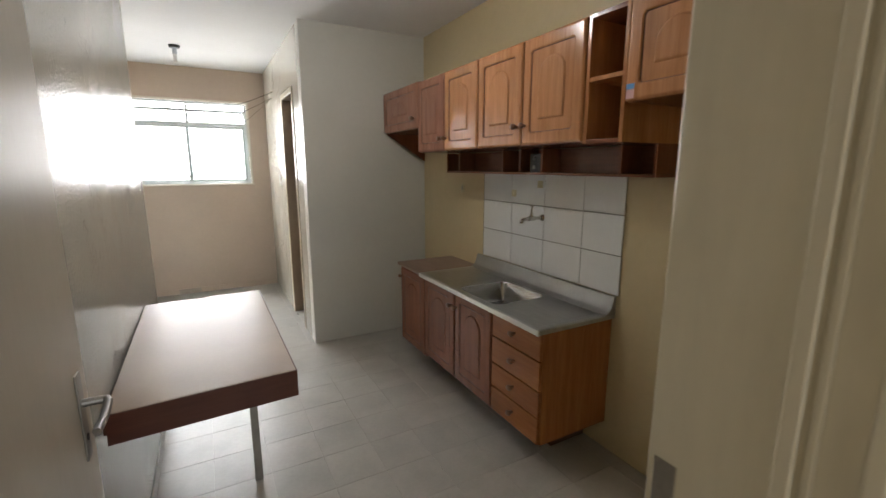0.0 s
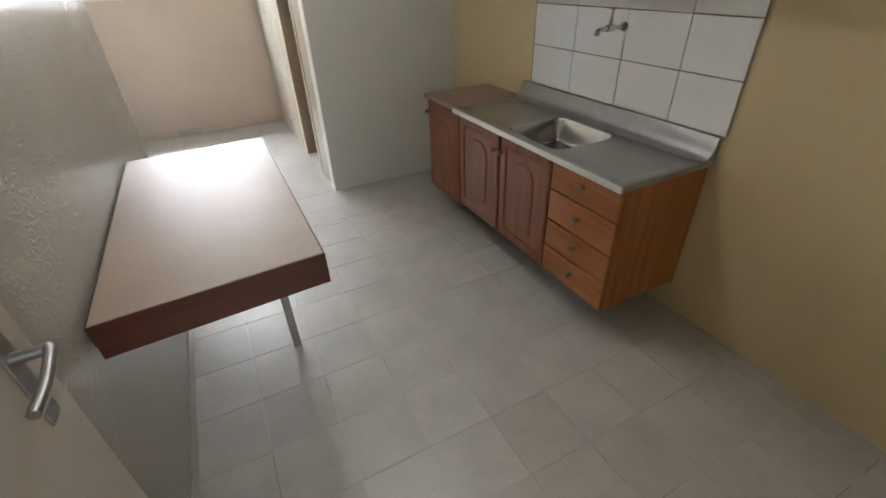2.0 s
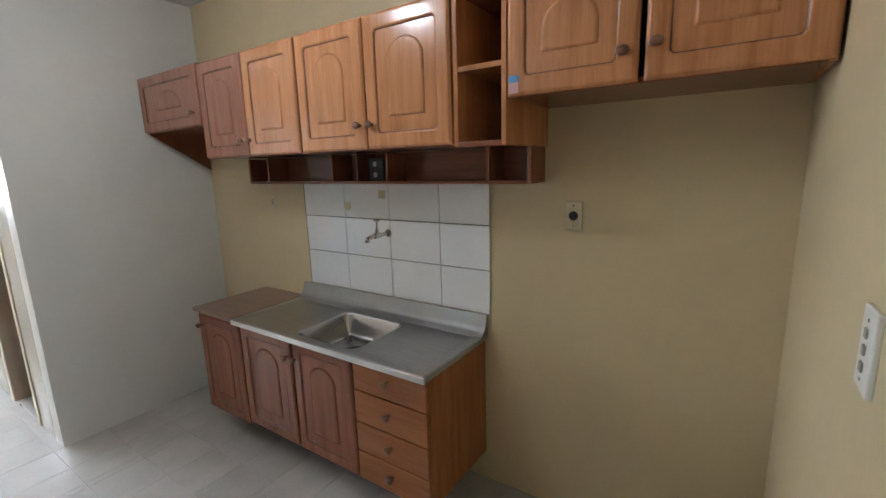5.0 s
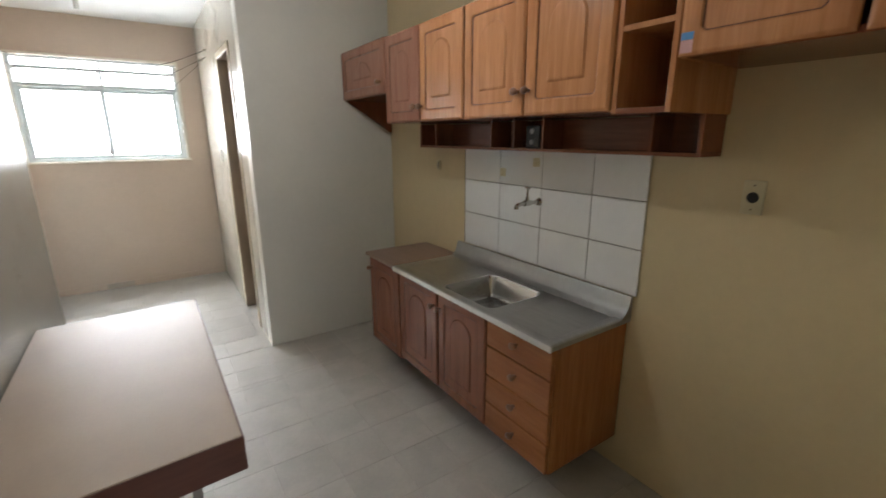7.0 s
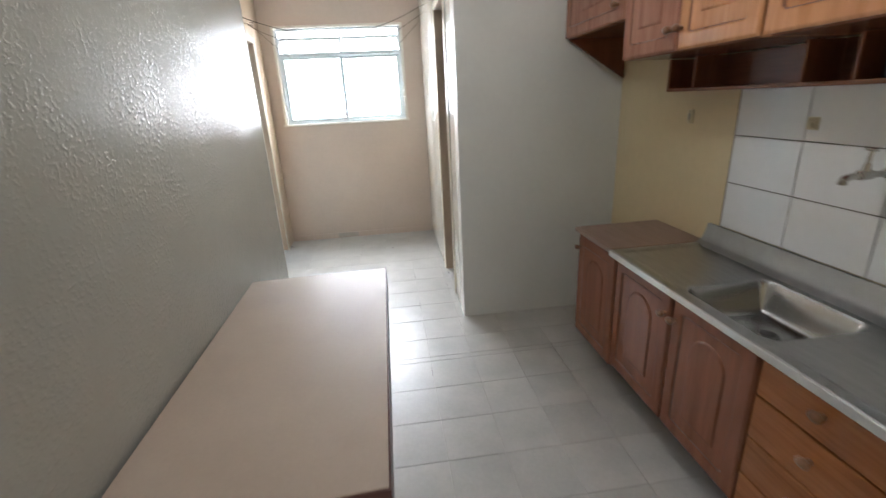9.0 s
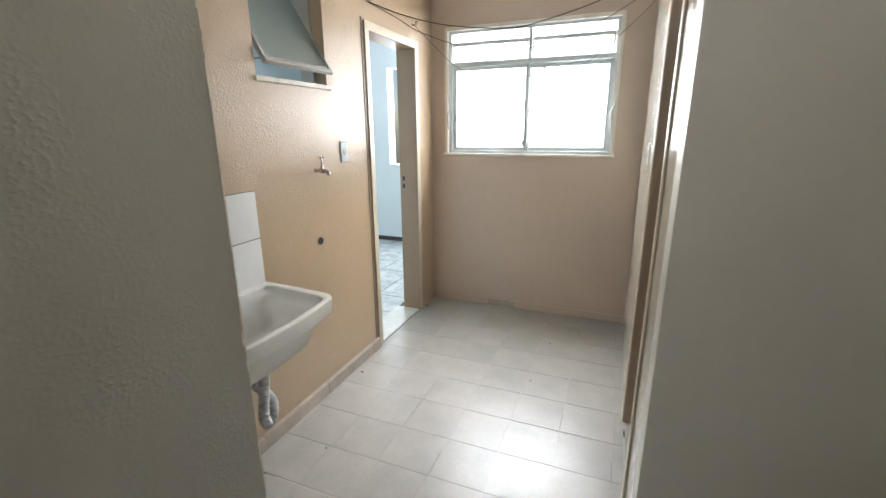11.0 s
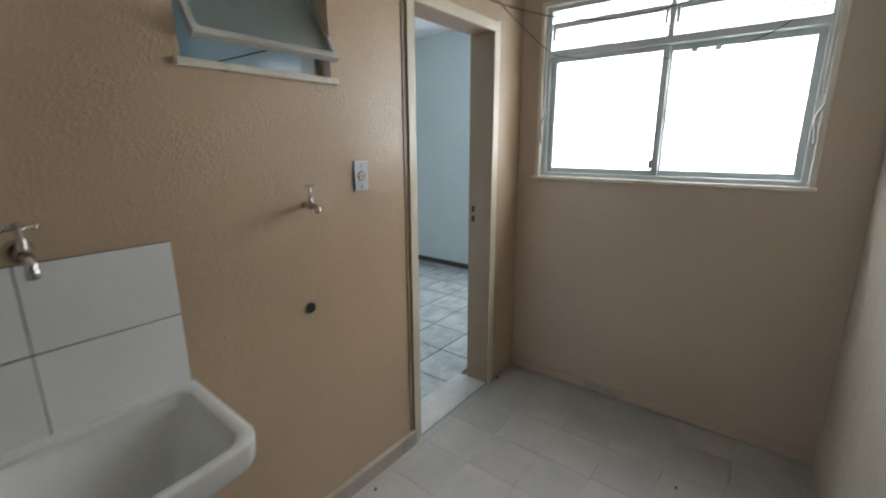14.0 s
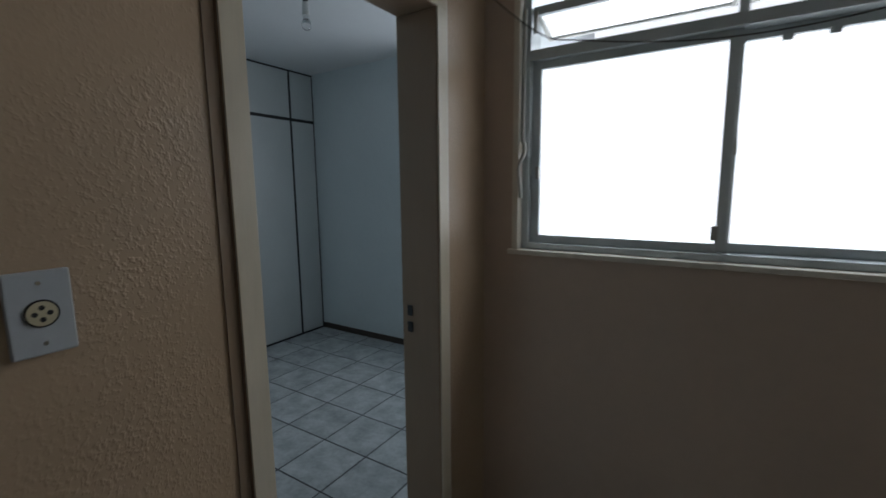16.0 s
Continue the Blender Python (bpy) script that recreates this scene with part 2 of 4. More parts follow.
M_CREAMPLASTIC = surface("yellowed_plastic", (0.60, 0.54, 0.36), 0.35, 0.06, 10, 60)
M_BLACK = surface("black_plastic", (0.016, 0.015, 0.014), 0.4, 0.15, 10, 60)
M_TANK = surface("white_moulded_marble_resin", (0.70, 0.70, 0.67), 0.22, 0.05, 4, 40, 0.03, 20)
M_HOSE = surface("pale_grey_ribbed_hose", (0.55, 0.57, 0.58), 0.45, 0.08, 9, 60)
M_ALU = surface("grey_painted_aluminium", (0.55, 0.60, 0.61), 0.38, 0.08, 6, 60, metal=0.25)
M_ALUPALE = surface("pale_aluminium", (0.55, 0.55, 0.52), 0.35, 0.08, 6, 60, metal=0.3)
M_PANE = glass("clear_window_glass", (0.97, 0.98, 0.98), 0.03, 0.08)
M_FROST = glass("frosted_grey_green_glass", (0.62, 0.63, 0.55), 0.55, 0.3)
M_BULB = glass("clear_bulb_glass", (0.95, 0.96, 0.96), 0.02)
M_LIT = surface("glowing_lamp_tube", (0.8, 0.8, 0.78), 0.4)
M_LIT.node_tree.nodes["Principled BSDF"].inputs["Emission Color"].default_value = (1.0, 0.96, 0.90, 1)
M_LIT.node_tree.nodes["Principled BSDF"].inputs["Emission Strength"].default_value = 12.0
M_WIRE = surface("dark_twisted_wire", (0.045, 0.038, 0.032), 0.6, 0.2, 30, 90)
M_CLOSET = surface("pale_grey_closet_panel", (0.52, 0.54, 0.53), 0.4, 0.03, 3, 40)
M_PLASTER = surface("bare_pale_plaster", (0.62, 0.57, 0.48), 0.8, 0.2, 20, 90, 0.4, 60)
M_BLUE = surface("blue_sticker_paper", (0.10, 0.30, 0.62), 0.5, 0.1, 30, 90)
M_PINK = surface("pink_sticker_paper", (0.62, 0.36, 0.34), 0.5, 0.1, 30, 90)


# ---- mesh helpers ----
def box(bm, x0, x1, y0, y1, z0, z1, bevel=0.0):
    r = bmesh.ops.create_cube(bm, size=1)
    vs = r["verts"]
    for v in vs:
        v.co = ((x0 + x1) / 2 + v.co.x * (x1 - x0), (y0 + y1) / 2 + v.co.y * (y1 - y0), (z0 + z1) / 2 + v.co.z * (z1 - z0))
    if bevel:
        es = list({e for v in vs for e in v.link_edges})
        bmesh.ops.bevel(bm, geom=es, offset=bevel, segments=2, profile=0.5, affect="EDGES")
    return bm


def one(*args, bevel=0.0):
    return box(bmesh.new(), *args, bevel=bevel)


def cyl(bm, a, b, r0, r1=None, n=20, cap=True):
    """A round bar from a to b, tapered from r0 to r1."""
    a, b = Vector(a), Vector(b)
    m = Matrix.Translation((a + b) / 2) @ (b - a).to_track_quat("Z", "Y").to_matrix().to_4x4()
    bmesh.ops.create_cone(bm, cap_ends=cap, segments=n, radius1=r0, radius2=r0 if r1 is None else r1, depth=(b - a).length, matrix=m)
    return bm


def ball(bm, c, r, sx=1, sy=1, sz=1, n=16):
    bmesh.ops.create_uvsphere(bm, u_segments=n, v_segments=n // 2 + 2, radius=r, matrix=Matrix.Translation(c) @ Matrix.Diagonal((sx, sy, sz, 1)))
    return bm


def curve_points(points, steps=8):
    """A smooth line through the points."""
    p = [Vector(q) for q in points]
    p = [p[0] * 2 - p[1], *p, p[-1] * 2 - p[-2]]
    out = []
    for i in range(1, len(p) - 2):
        for k in range(steps):
            t = k / steps
            a, b, c, d = p[i - 1 : i + 3]
            out.append(0.5 * (2 * b + (c - a) * t + (2 * a - 5 * b + 4 * c - d) * t * t + (3 * b - a - 3 * c + d) * t**3))
    return [*out, p[-2]]


def tube(bm, line, radius, n=10):
    """A tube along a line; radius is a number or a function of the place along it, 0 to 1."""
    up, rings = Vector((0.31, 0.2, 0.93)), []
    for i, q in enumerate(line):
        d = (line[min(i + 1, len(line) - 1)] - line[max(i - 1, 0)]).normalized()
        side = (up - d * up.dot(d)).normalized()
        up, other = side, d.cross(side)
        r = radius(i / (len(line) - 1)) if callable(radius) else radius
        rings.append([bm.verts.new(q + r * (math.cos(a) * side + math.sin(a) * other)) for a in (2 * math.pi * k / n for k in range(n))])
    for s, t in zip(rings, rings[1:]):
        for k in range(n):
            bm.faces.new((s[k], s[(k + 1) % n], t[(k + 1) % n], t[k]))
    bm.faces.new(rings[0][::-1])
    bm.faces.new(rings[-1])
    return bm


def smooth(ob, angle=40):
    me = ob.data
    me.polygons.foreach_set("use_smooth", [True] * len(me.polygons))
    me.set_sharp_from_angle(angle=radians(angle))
    return ob


def thing(name, place, label, category, group="", kind=""):
    ob = new(name)
    ob.location = place
    ob.empty_display_size = 0.1
    return tagged(ob, label, category, group, kind)


def adopt(ob, parent):
    """Makes ob, whose mesh is in world metres, a part of parent."""
    ob.parent = parent
    at, p = Vector((0, 0, 0)), parent
    while p:
        at += p.location
        p = p.parent
    ob.location = -at if parent.data is None else (0, 0, 0)
    return ob


def part(name, bm, material, parent=None, label="", round_off=0):
    me = bpy.data.meshes.new(name)
    bmesh.ops.recalc_face_normals(bm, faces=bm.faces)
    bm.to_mesh(me)
    bm.free()
    me.materials.append(material)
    ob = new(name, me)
    if parent:
        adopt(ob, parent)
    if label:
        ob["label"] = label
    if round_off:
        smooth(ob, round_off)
    return ob


def setting(name, material, *bs, label="", category=""):
    bm = bmesh.new()
    for b in bs:
        box(bm, *b)
    return tagged(part(name, bm, material), label, category, kind="structure")


def heightfield(name, us, vs, place, depth, material, parent, label=""):
    """A sheet over a grid of us by vs; place(u, v, d) gives the point, depth(U, V) how far it is sunk."""
    U, V = np.meshgrid(us, vs, indexing="ij")
    D = depth(U, V)
    nu, nv = U.shape
    verts = [place(*q) for q in zip(U.ravel().tolist(), V.ravel().tolist(), D.ravel().tolist())]
    i, j = np.meshgrid(np.arange(nu - 1), np.arange(nv - 1), indexing="ij")
    k = (i * nv + j).ravel()
    faces = np.stack([k, k + 1, k + nv + 1, k + nv], 1).tolist()
    me = bpy.data.meshes.new(name)
    me.from_pydata(verts, [], faces)
    me.materials.append(material)
    ob = new(name, me)
    bm = bmesh.new()
    bm.from_mesh(me)
    bmesh.ops.recalc_face_normals(bm, faces=bm.faces)
    bm.to_mesh(me)
    bm.free()
    adopt(ob, parent)
    if label:
        ob["label"] = label
    return smooth(ob, 60)


def ease(a, b, x):
    t = np.clip((x - a) / (b - a), 0, 1)
    return t * t * (3 - 2 * t)


# ---- structure ----
C, CB = 2.6, 2.70  # ceiling heights: kitchen and laundry, bedroom
FLOOR = setting("floor", M_GROUT, (0.0, 3.0, -2.2, 5.88, -0.2, -0.0022), label="worn beige ceramic tile floor with dirty joints", category="floor")
FLOOR_BED = setting("floor_bedroom", M_GROUTBED, (-2.86, -0.002, 2.7, 7.575, -0.2, -0.002), label="grey marbled ceramic tile floor with dark joints", category="floor")
setting("floor_hall", M_TILEFLOOR, (0.12, 2.88, -2.08, -0.054, -0.10, 0.0), label="worn beige hall floor", category="floor")
setting("floor_small_room", M_TILEFLOOR, (1.80, 2.85, 3.602, 5.724, -0.10, 0.0), label="worn beige floor of the small room", category="floor")
setting("ceiling", M_CEIL, (0.03, 3.0, -2.2, 5.88, C, C + 0.2), label="white painted ceiling", category="ceiling")
setting("ceiling_bedroom", M_CEIL, (-2.86, 0.028, 2.7, 7.575, CB, CB + 0.1), label="white painted bedroom ceiling", category="ceiling")
setting("wall_left", M_LEFT, (0.60, 0.735, 0.213, 3.068, 0, C), (0.172, 0.60, 2.88, 3.068, 0, C), label="glossy cream grey painted kitchen wall, shade in its colour", category="wall")
setting("wall_laundry", M_LAUNDRY, (0.03, 0.17, 2.80, 3.735, 0, C), (0.03, 0.17, 3.735, 4.232, 0, 1.711), (0.03, 0.17, 3.735, 4.232, 2.31, C), (0.03, 0.17, 4.232, 4.628, 0, C), (0.03, 0.17, 4.628, 5.363, 2.112, C), (0.03, 0.17, 5.363, 5.655, 0, C), label="tan beige wall with orange-peel paint texture", category="wall")
setting("wall_window", M_WINWALL, (-0.03, 1.93, 5.655, 5.80, 0, 1.300), (-0.03, 1.93, 5.655, 5.80, 2.244, C), (-0.03, 0.298, 5.655, 5.80, 1.300, 2.244), (1.592, 1.93, 5.655, 5.80, 1.300, 2.244), label="beige painted wall around the laundry window", category="wall")
setting("wall_corridor", M_CORRIDOR, (1.793, 1.93, 3.60, 3.87, 0, C), (1.793, 1.93, 4.47, 5.724, 0, C), (1.793, 1.93, 3.87, 4.47, 2.17, C), label="glossy cream painted corridor wall", category="wall")
setting("wall_grey", M_GREY, (1.79, 2.849, 3.473, 3.60, 0, C), label="grey painted end wall of the kitchen", category="wall")
setting("wall_sink", M_SINKWALL, (2.849, 3.0, 0.06, 3.60, 0, C), label="yellow cream painted wall behind the sink", category="wall")
setting("wall_near", M_SINKWALL, (0.60, 0.735, -0.05, 0.21, 0, C), (1.67, 2.849, -0.05, 0.21, 0, C), (0.735, 1.67, -0.05, 0.21, 2.13, C), label="yellow cream painted wall beside the kitchen door", category="wall")
# hall behind the start, closet room beyond the corridor door, bedroom and bathroom
setting("wall_hall", M_HALLWALL, (0.0, 0.12, -2.2, -0.052, 0, C), (2.88, 3.0, -2.2, -0.052, 0, C), (0.12, 0.598, -0.17, -0.052, 0, C), (0.12, 1.0, -2.2, -2.08, 0, C), (2.4, 2.88, -2.2, -2.08, 0, C), (1.0, 2.4, -2.2, -2.08, 0, 1.0), (1.0, 2.4, -2.2, -2.08, 2.2, C), label="cream painted hall walls with an added, unseen window opening", category="wall")
setting("wall_small_room", M_WINWALL, (2.85, 3.0, 3.60, 5.88, 0, C), (1.932, 2.85, 5.725, 5.88, 0, C), label="plain beige walls of the small room", category="wall")
setting("wall_bedroom", M_BEDWALL, (-2.86, -1.2, 7.42, 7.575, 0, CB), (-1.2, -0.10, 7.42, 7.575, 0, 1.05), (-1.2, -0.10, 7.42, 7.575, 2.25, CB), (-0.10, -0.032, 7.42, 7.575, 0, CB), (-0.032, 0.09, 5.80, 7.575, 0, CB), (-2.86, -2.73, 4.52, 7.42, 0, CB), label="pale blue white bedroom walls", category="wall")
bath = setting("wall_bathroom", M_BATHWALL, (-1.5, 0.028, 2.75, 2.88, 0, CB), (-1.62, -1.5, 2.75, 3.2, 0, CB), (-1.62, -1.5, 3.8, 4.52, 0, CB), (-1.62, -1.5, 3.2, 3.8, 0, 1.5), (-1.62, -1.5, 3.2, 3.8, 2.1, CB), (-2.70, 0.028, 4.40, 4.52, 0, CB), label="pale blue tiled bathroom walls", category="wall")
part("tile_joint", one(-1.498, -0.034, 4.3975, 4.401, 1.911, 1.918), M_TILEGROUT, bath, "dark tile joint")
setting("threshold", M_MARBLE, (-0.03, 0.174, 4.676, 5.315, -0.05, 0.010), label="pale marble door threshold", category="threshold")


# the corner of the kitchen wall, chipped down to pale plaster
bm = bmesh.new()
z = 0.02
while z < C - 0.03:
    k = random.uniform(0.02, 0.07)
    w = random.uniform(0.0015, 0.0045) * (2.0 if random.random() < 0.12 else 1.0)
    box(bm, 0.735 - w, 0.7358, 3.068 - w, 3.0688, z, min(C - 0.01, z + k))
    z += k
tagged(part("trim_chipped_corner", bm, M_PLASTER), "pale chipped paint edge along the wall corner", "wall edge", kind="structure")


# ---- door frames ----
def door_frame(name, x0, x1, y0, y1, top, wide, material, label):
    """A lining in the thickness of a wall along y, with a casing on the near face."""
    t = thing(name, ((x0 + x1) / 2, (y0 + y1) / 2, 0), label, "door frame", kind="structure")
    for a, b in ((y0, y0 + wide), (y1 - wide, y1)):
        part("jamb", one(x0, x1, a, b, 0.0, top - wide, bevel=0.004), material, t)
    part("head", one(x0, x1, y0, y1, top - wide, top, bevel=0.004), material, t)
    return t


d2 = door_frame("door_2", 0.026, 0.178, 4.624, 5.367, 2.116, 0.05, M_FRAMETAN, "cream and tan painted wooden door frame, leaf removed")
for y0, y1, z0, z1 in ((4.624, 4.672, 0.0, 2.068), (5.319, 5.367, 0.0, 2.068), (4.624, 5.367, 2.068, 2.117)):
    part("casing", one(0.1785, 0.1835, y0, y1, z0, z1, bevel=0.0015), M_FRAME, d2, "cream painted casing")
for z in (1.116, 1.058):
    part("latch_slot", one(0.050, 0.070, 5.3135, 5.3185, z - 0.018, z + 0.018), M_BLACK, d2, "dark latch slot")
# the brown left strip draws the shadow line along the frame; right is white
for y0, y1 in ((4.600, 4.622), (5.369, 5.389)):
    part("shadow_bead", one(0.168, 0.174, y0, y1, 0.0, 2.13), M_FRAMEBROWN if y0 < 5 else M_FRAMEWHITE, d2, "bead beside the frame, the left one coloured as its shadow line")
d3 = door_frame("door_3", 1.788, 1.934, 3.868, 4.472, 2.172, 0.045, M_FRAMEBROWN, "brown enamelled door frame of the small room")
part("casing", one(1.784, 1.790, 3.86, 3.905, 0, 2.175, bevel=0.002), M_FRAME, d3)
part("casing", one(1.784, 1.790, 4.435, 4.48, 0, 2.175, bevel=0.002), M_FRAME, d3)
part("casing", one(1.784, 1.790, 3.86, 4.48, 2.130, 2.176, bevel=0.002), M_FRAME, d3)

d1 = thing("door_1", (1.2, 0.13, 0), "cream enamelled frame of the kitchen doorway", "door frame", kind="structure")
for a, b, side in ((0.738, 0.772, 1), (1.632, 1.668, -1)):
    part("jamb", one(a, b, -0.058, 0.218, 0, 2.09, bevel=0.004), M_FRAME, d1)
    s = 0.772 if side > 0 else 1.632
    for y0, y1, deep in ((0.018, 0.030, 0.004), (0.036, 0.056, 0.008), (-0.040, -0.020, 0.005)):
        q = s + side * deep
        part("bead", one(min(s, q), max(s, q), y0, y1, 0, 2.09, bevel=0.003), M_FRAME, d1)
part("head", one(0.738, 1.668, -0.058, 0.218, 2.09, 2.126, bevel=0.004), M_FRAME, d1)
part("strike_plate", one(1.6295, 1.633, 0.170, 0.205, 0.93, 1.07, bevel=0.001), M_CHROME, d1, "scratched steel strike plate")

leaf = thing("door_leaf", (0.76, 0.24, 0), "open cream grey painted door flat against the wall", "door")
slab = part("slab", one(0.750, 0.786, 0.235, 1.045, 0.004, 2.08, bevel=0.003), M_LEAF, leaf)
part("handle_plate", one(0.7862, 0.7905, 0.955, 0.993, 0.865, 1.065, bevel=0.0015), M_UPSTAND, leaf, "dull steel backplate")
bm = cyl(bmesh.new(), (0.788, 0.973, 0.995), (0.835, 0.973, 0.995), 0.009)
part("spindle", bm, M_UPSTAND, leaf, round_off=40)
bm = tube(bmesh.new(), curve_points([(0.832, 0.975, 0.996), (0.838, 0.955, 0.994), (0.838, 0.90, 0.985), (0.834, 0.855, 0.982)], 6), 0.0085, 10)
part("lever", bm, M_UPSTAND, leaf, "dull steel lever handle", round_off=50)
part("keyhole", cyl(bmesh.new(), (0.7895, 0.974, 0.915), (0.7925, 0.974, 0.915), 0.008), M_BLACK, leaf)
for z in (0.25, 1.05, 1.85):
    part("hinge", cyl(bmesh.new(), (0.785, 0.23, z - 0.04), (0.785, 0.23, z + 0.04), 0.007), M_CHROME, leaf, round_off=40)


# ---- laundry window ----
win = thing("window_1", (0.93, 5.70, 1.29), "grey aluminium sliding window with tilted vents above", "window", kind="structure")
WX0, WX1, WZ0, WZ1, WM = 0.298, 1.592, 1.300, 2.244, 0.953
part("sill", one(0.272, 1.612, 5.638, 5.676, WZ0 - 0.016, WZ0 + 0.002, bevel=0.003), M_FRAMEWHITE, win, "cream painted sill strip")
for a in ((WX0 - 0.012, WX0 + 0.012, 5.648, 5.683, WZ0, WZ1), (WX1 - 0.012, WX1 + 0.012, 5.648, 5.683, WZ0, WZ1), (WX0 - 0.012, WX1 + 0.012, 5.648, 5.683, WZ1 - 0.012, WZ1 + 0.012)):
    part("casing", one(*a, bevel=0.003), M_FRAMEWHITE, win, "cream painted window casing")
for a in ((WX0 + 0.012, WX0 + 0.038, 5.684, 5.783, WZ0 + 0.002, WZ1 - 0.012), (WX1 - 0.038, WX1 - 0.012, 5.684, 5.783, WZ0 + 0.002, WZ1 - 0.012)):
    part("frame_stile", one(*a, bevel=0.002), M_ALU, win)
for z0, z1 in ((WZ0 + 0.002, WZ0 + 0.024), (1.968, 2.004), (WZ1 - 0.034, WZ1 - 0.012)):
    part("frame_rail", one(WX0 + 0.036, WX1 - 0.036, 5.684, 5.783, z0, z1, bevel=0.002), M_ALU, win)
part("mullion", one(WM - 0.012, WM + 0.014, 5.698, 5.773, 2.004, WZ1 - 0.034, bevel=0.002), M_ALU, win)


def sash(x0, x1, y, z0, z1):
    s = part("sash", one(x0, x0 + 0.032, y - 0.012, y + 0.012, z0, z1, bevel=0.002), M_ALU, win)
    part("stile", one(x1 - 0.032, x1, y - 0.012, y + 0.012, z0, z1, bevel=0.002), M_ALU, s)
    part("rail", one(x0 + 0.032, x1 - 0.032, y - 0.012, y + 0.012, z0, z0 + 0.028, bevel=0.002), M_ALU, s)
    part("rail", one(x0 + 0.032, x1 - 0.032, y - 0.012, y + 0.012, z1 - 0.028, z1, bevel=0.002), M_ALU, s)
    p = part("pane", one(x0 + 0.030, x1 - 0.030, y - 0.002, y + 0.002, z0 + 0.026, z1 - 0.026), M_PANE, s, "bright clear glass pane")
    p.visible_shadow = False
    return s


s1 = sash(0.334, 0.956, 5.723, 1.324, 1.970)
s2 = sash(0.932, 1.554, 5.756, 1.324, 1.968)
for s, x, y, z, w in ((s1, 0.362, 5.707, 1.58, 0.006), (s2, 0.957, 5.740, 1.64, 0.008), (s1, 0.922, 5.707, 1.385, 0.010)):
    part("catch", one(x - w, x + w, y - 0.012, y + 0.006, z - 0.022, z + 0.022, bevel=0.002), M_LEG, s, "small grey sash catch")
for x in (1.06, 1.16):
    part("clip", one(x - 0.014, x + 0.014, 5.736, 5.746, 1.924, 1.944, bevel=0.002), M_ALU, s2)


def slanted(x0, x1, head, foot, deep):
    """A bar between two levels, sloping outwards from head to foot."""
    bm = bmesh.new()
    for x in (x0, x1):
        for y, z in ((head[0], head[1] - deep), (head[0], head[1]), foot, (foot[0], foot[1] - deep)):
            bm.verts.new((x, y, z))
    q = list(bm.verts)
    for f in ((0, 1, 2, 3), (7, 6, 5, 4), (0, 4, 5, 1), (1, 5, 6, 2), (2, 6, 7, 3), (3, 7, 4, 0)):
        bm.faces.new([q[k] for k in f])
    bmesh.ops.recalc_face_normals(bm, faces=bm.faces)
    return bm


def vent(x0, x1):
    """A top light swung nearly level, its foot far out."""
    head, foot = (5.710, 2.148), (5.868, 2.096)
    v = part("vent", one(x0, x1, 5.700, 5.724, 2.122, 2.150, bevel=0.002), M_ALU, win)
    for p, q in ((x0, x0 + 0.016), (x1 - 0.016, x1)):
        part("stile", slanted(p, q, head, foot, 0.016), M_ALUPALE, v)
    part("rail", one(x0, x1, foot[0] - 0.004, foot[0] + 0.012, foot[1] - 0.012, foot[1], bevel=0.002), M_ALUPALE, v)
    part("pane", slanted(x0 + 0.014, x1 - 0.014, (5.720, 2.140), (foot[0], foot[1] - 0.004), 0.004), M_PANE, v, "tilted glass pane").visible_shadow = False
    for x in (x0 + 0.010, x1 - 0.010):
        part("stay", one(x - 0.007, x + 0.007, 5.692, 5.702, 2.060, 2.135, bevel=0.002), M_ALUPALE, v, "pale vent stay")


vent(0.338, 0.938)
vent(0.970, 1.552)
for x in (0.318, 1.574):
    rod = part("vent_rod", tube(bmesh.new(), curve_points([(x, 5.678, 2.14), (x, 5.672, 2.0), (x, 5.668, 1.72), (x + 0.010, 5.658, 1.68), (x + 0.012, 5.653, 1.65), (x - 0.010, 5.653, 1.60), (x - 0.004, 5.653, 1.54), (x, 5.656, 1.49)], 6), 0.007, 8), M_ALUPALE, win, "bent aluminium vent lever", round_off=50)

# bright haze outside, far beyond the panes
M_HAZE = bpy.data.materials.new("bright_overcast_haze")
nodes, links, b = links_of(M_HAZE)
b.inputs["Base Color"].default_value = (0.8, 0.8, 0.8, 1)
b.inputs["Emission Color"].default_value, b.inputs["Emission Strength"].default_value = (1.0, 0.995, 0.98, 1), 8.0
setting("backdrop", M_HAZE, (-1.2, 4.0, 8.5, 8.55, 0.3, 5.0), label="plain bright hazy sky outside the window", category="sky")

# ---- bathroom vent window in the laundry wall ----
aw = thing("window_2", (0.17, 4.0, 1.69), "small tilted frosted window in an aluminium frame", "window", kind="structure")
part("sill", one(0.03, 0.186, 3.720, 4.256, 1.697, 1.719, bevel=0.003), M_FRAMEWHITE, aw, "cream painted sill")
for y0, y1 in ((3.735, 3.749), (4.218, 4.232)):
    part("frame_stile", one(0.02, 0.10, y0, y1, 1.719, 2.31), M_ALUPALE, aw)
ang = math.atan2(0.235, 0.395)
wleaf = part("leaf", one(-0.012, 0.012, 3.757, 4.240, 0.0, 0.022, bevel=0.002), M_ALUPALE, aw, "tilted leaf")
wleaf.data.transform(Matrix.Translation((0.205, 0, 1.774)) @ Matrix.Rotation(-ang, 4, "Y"))
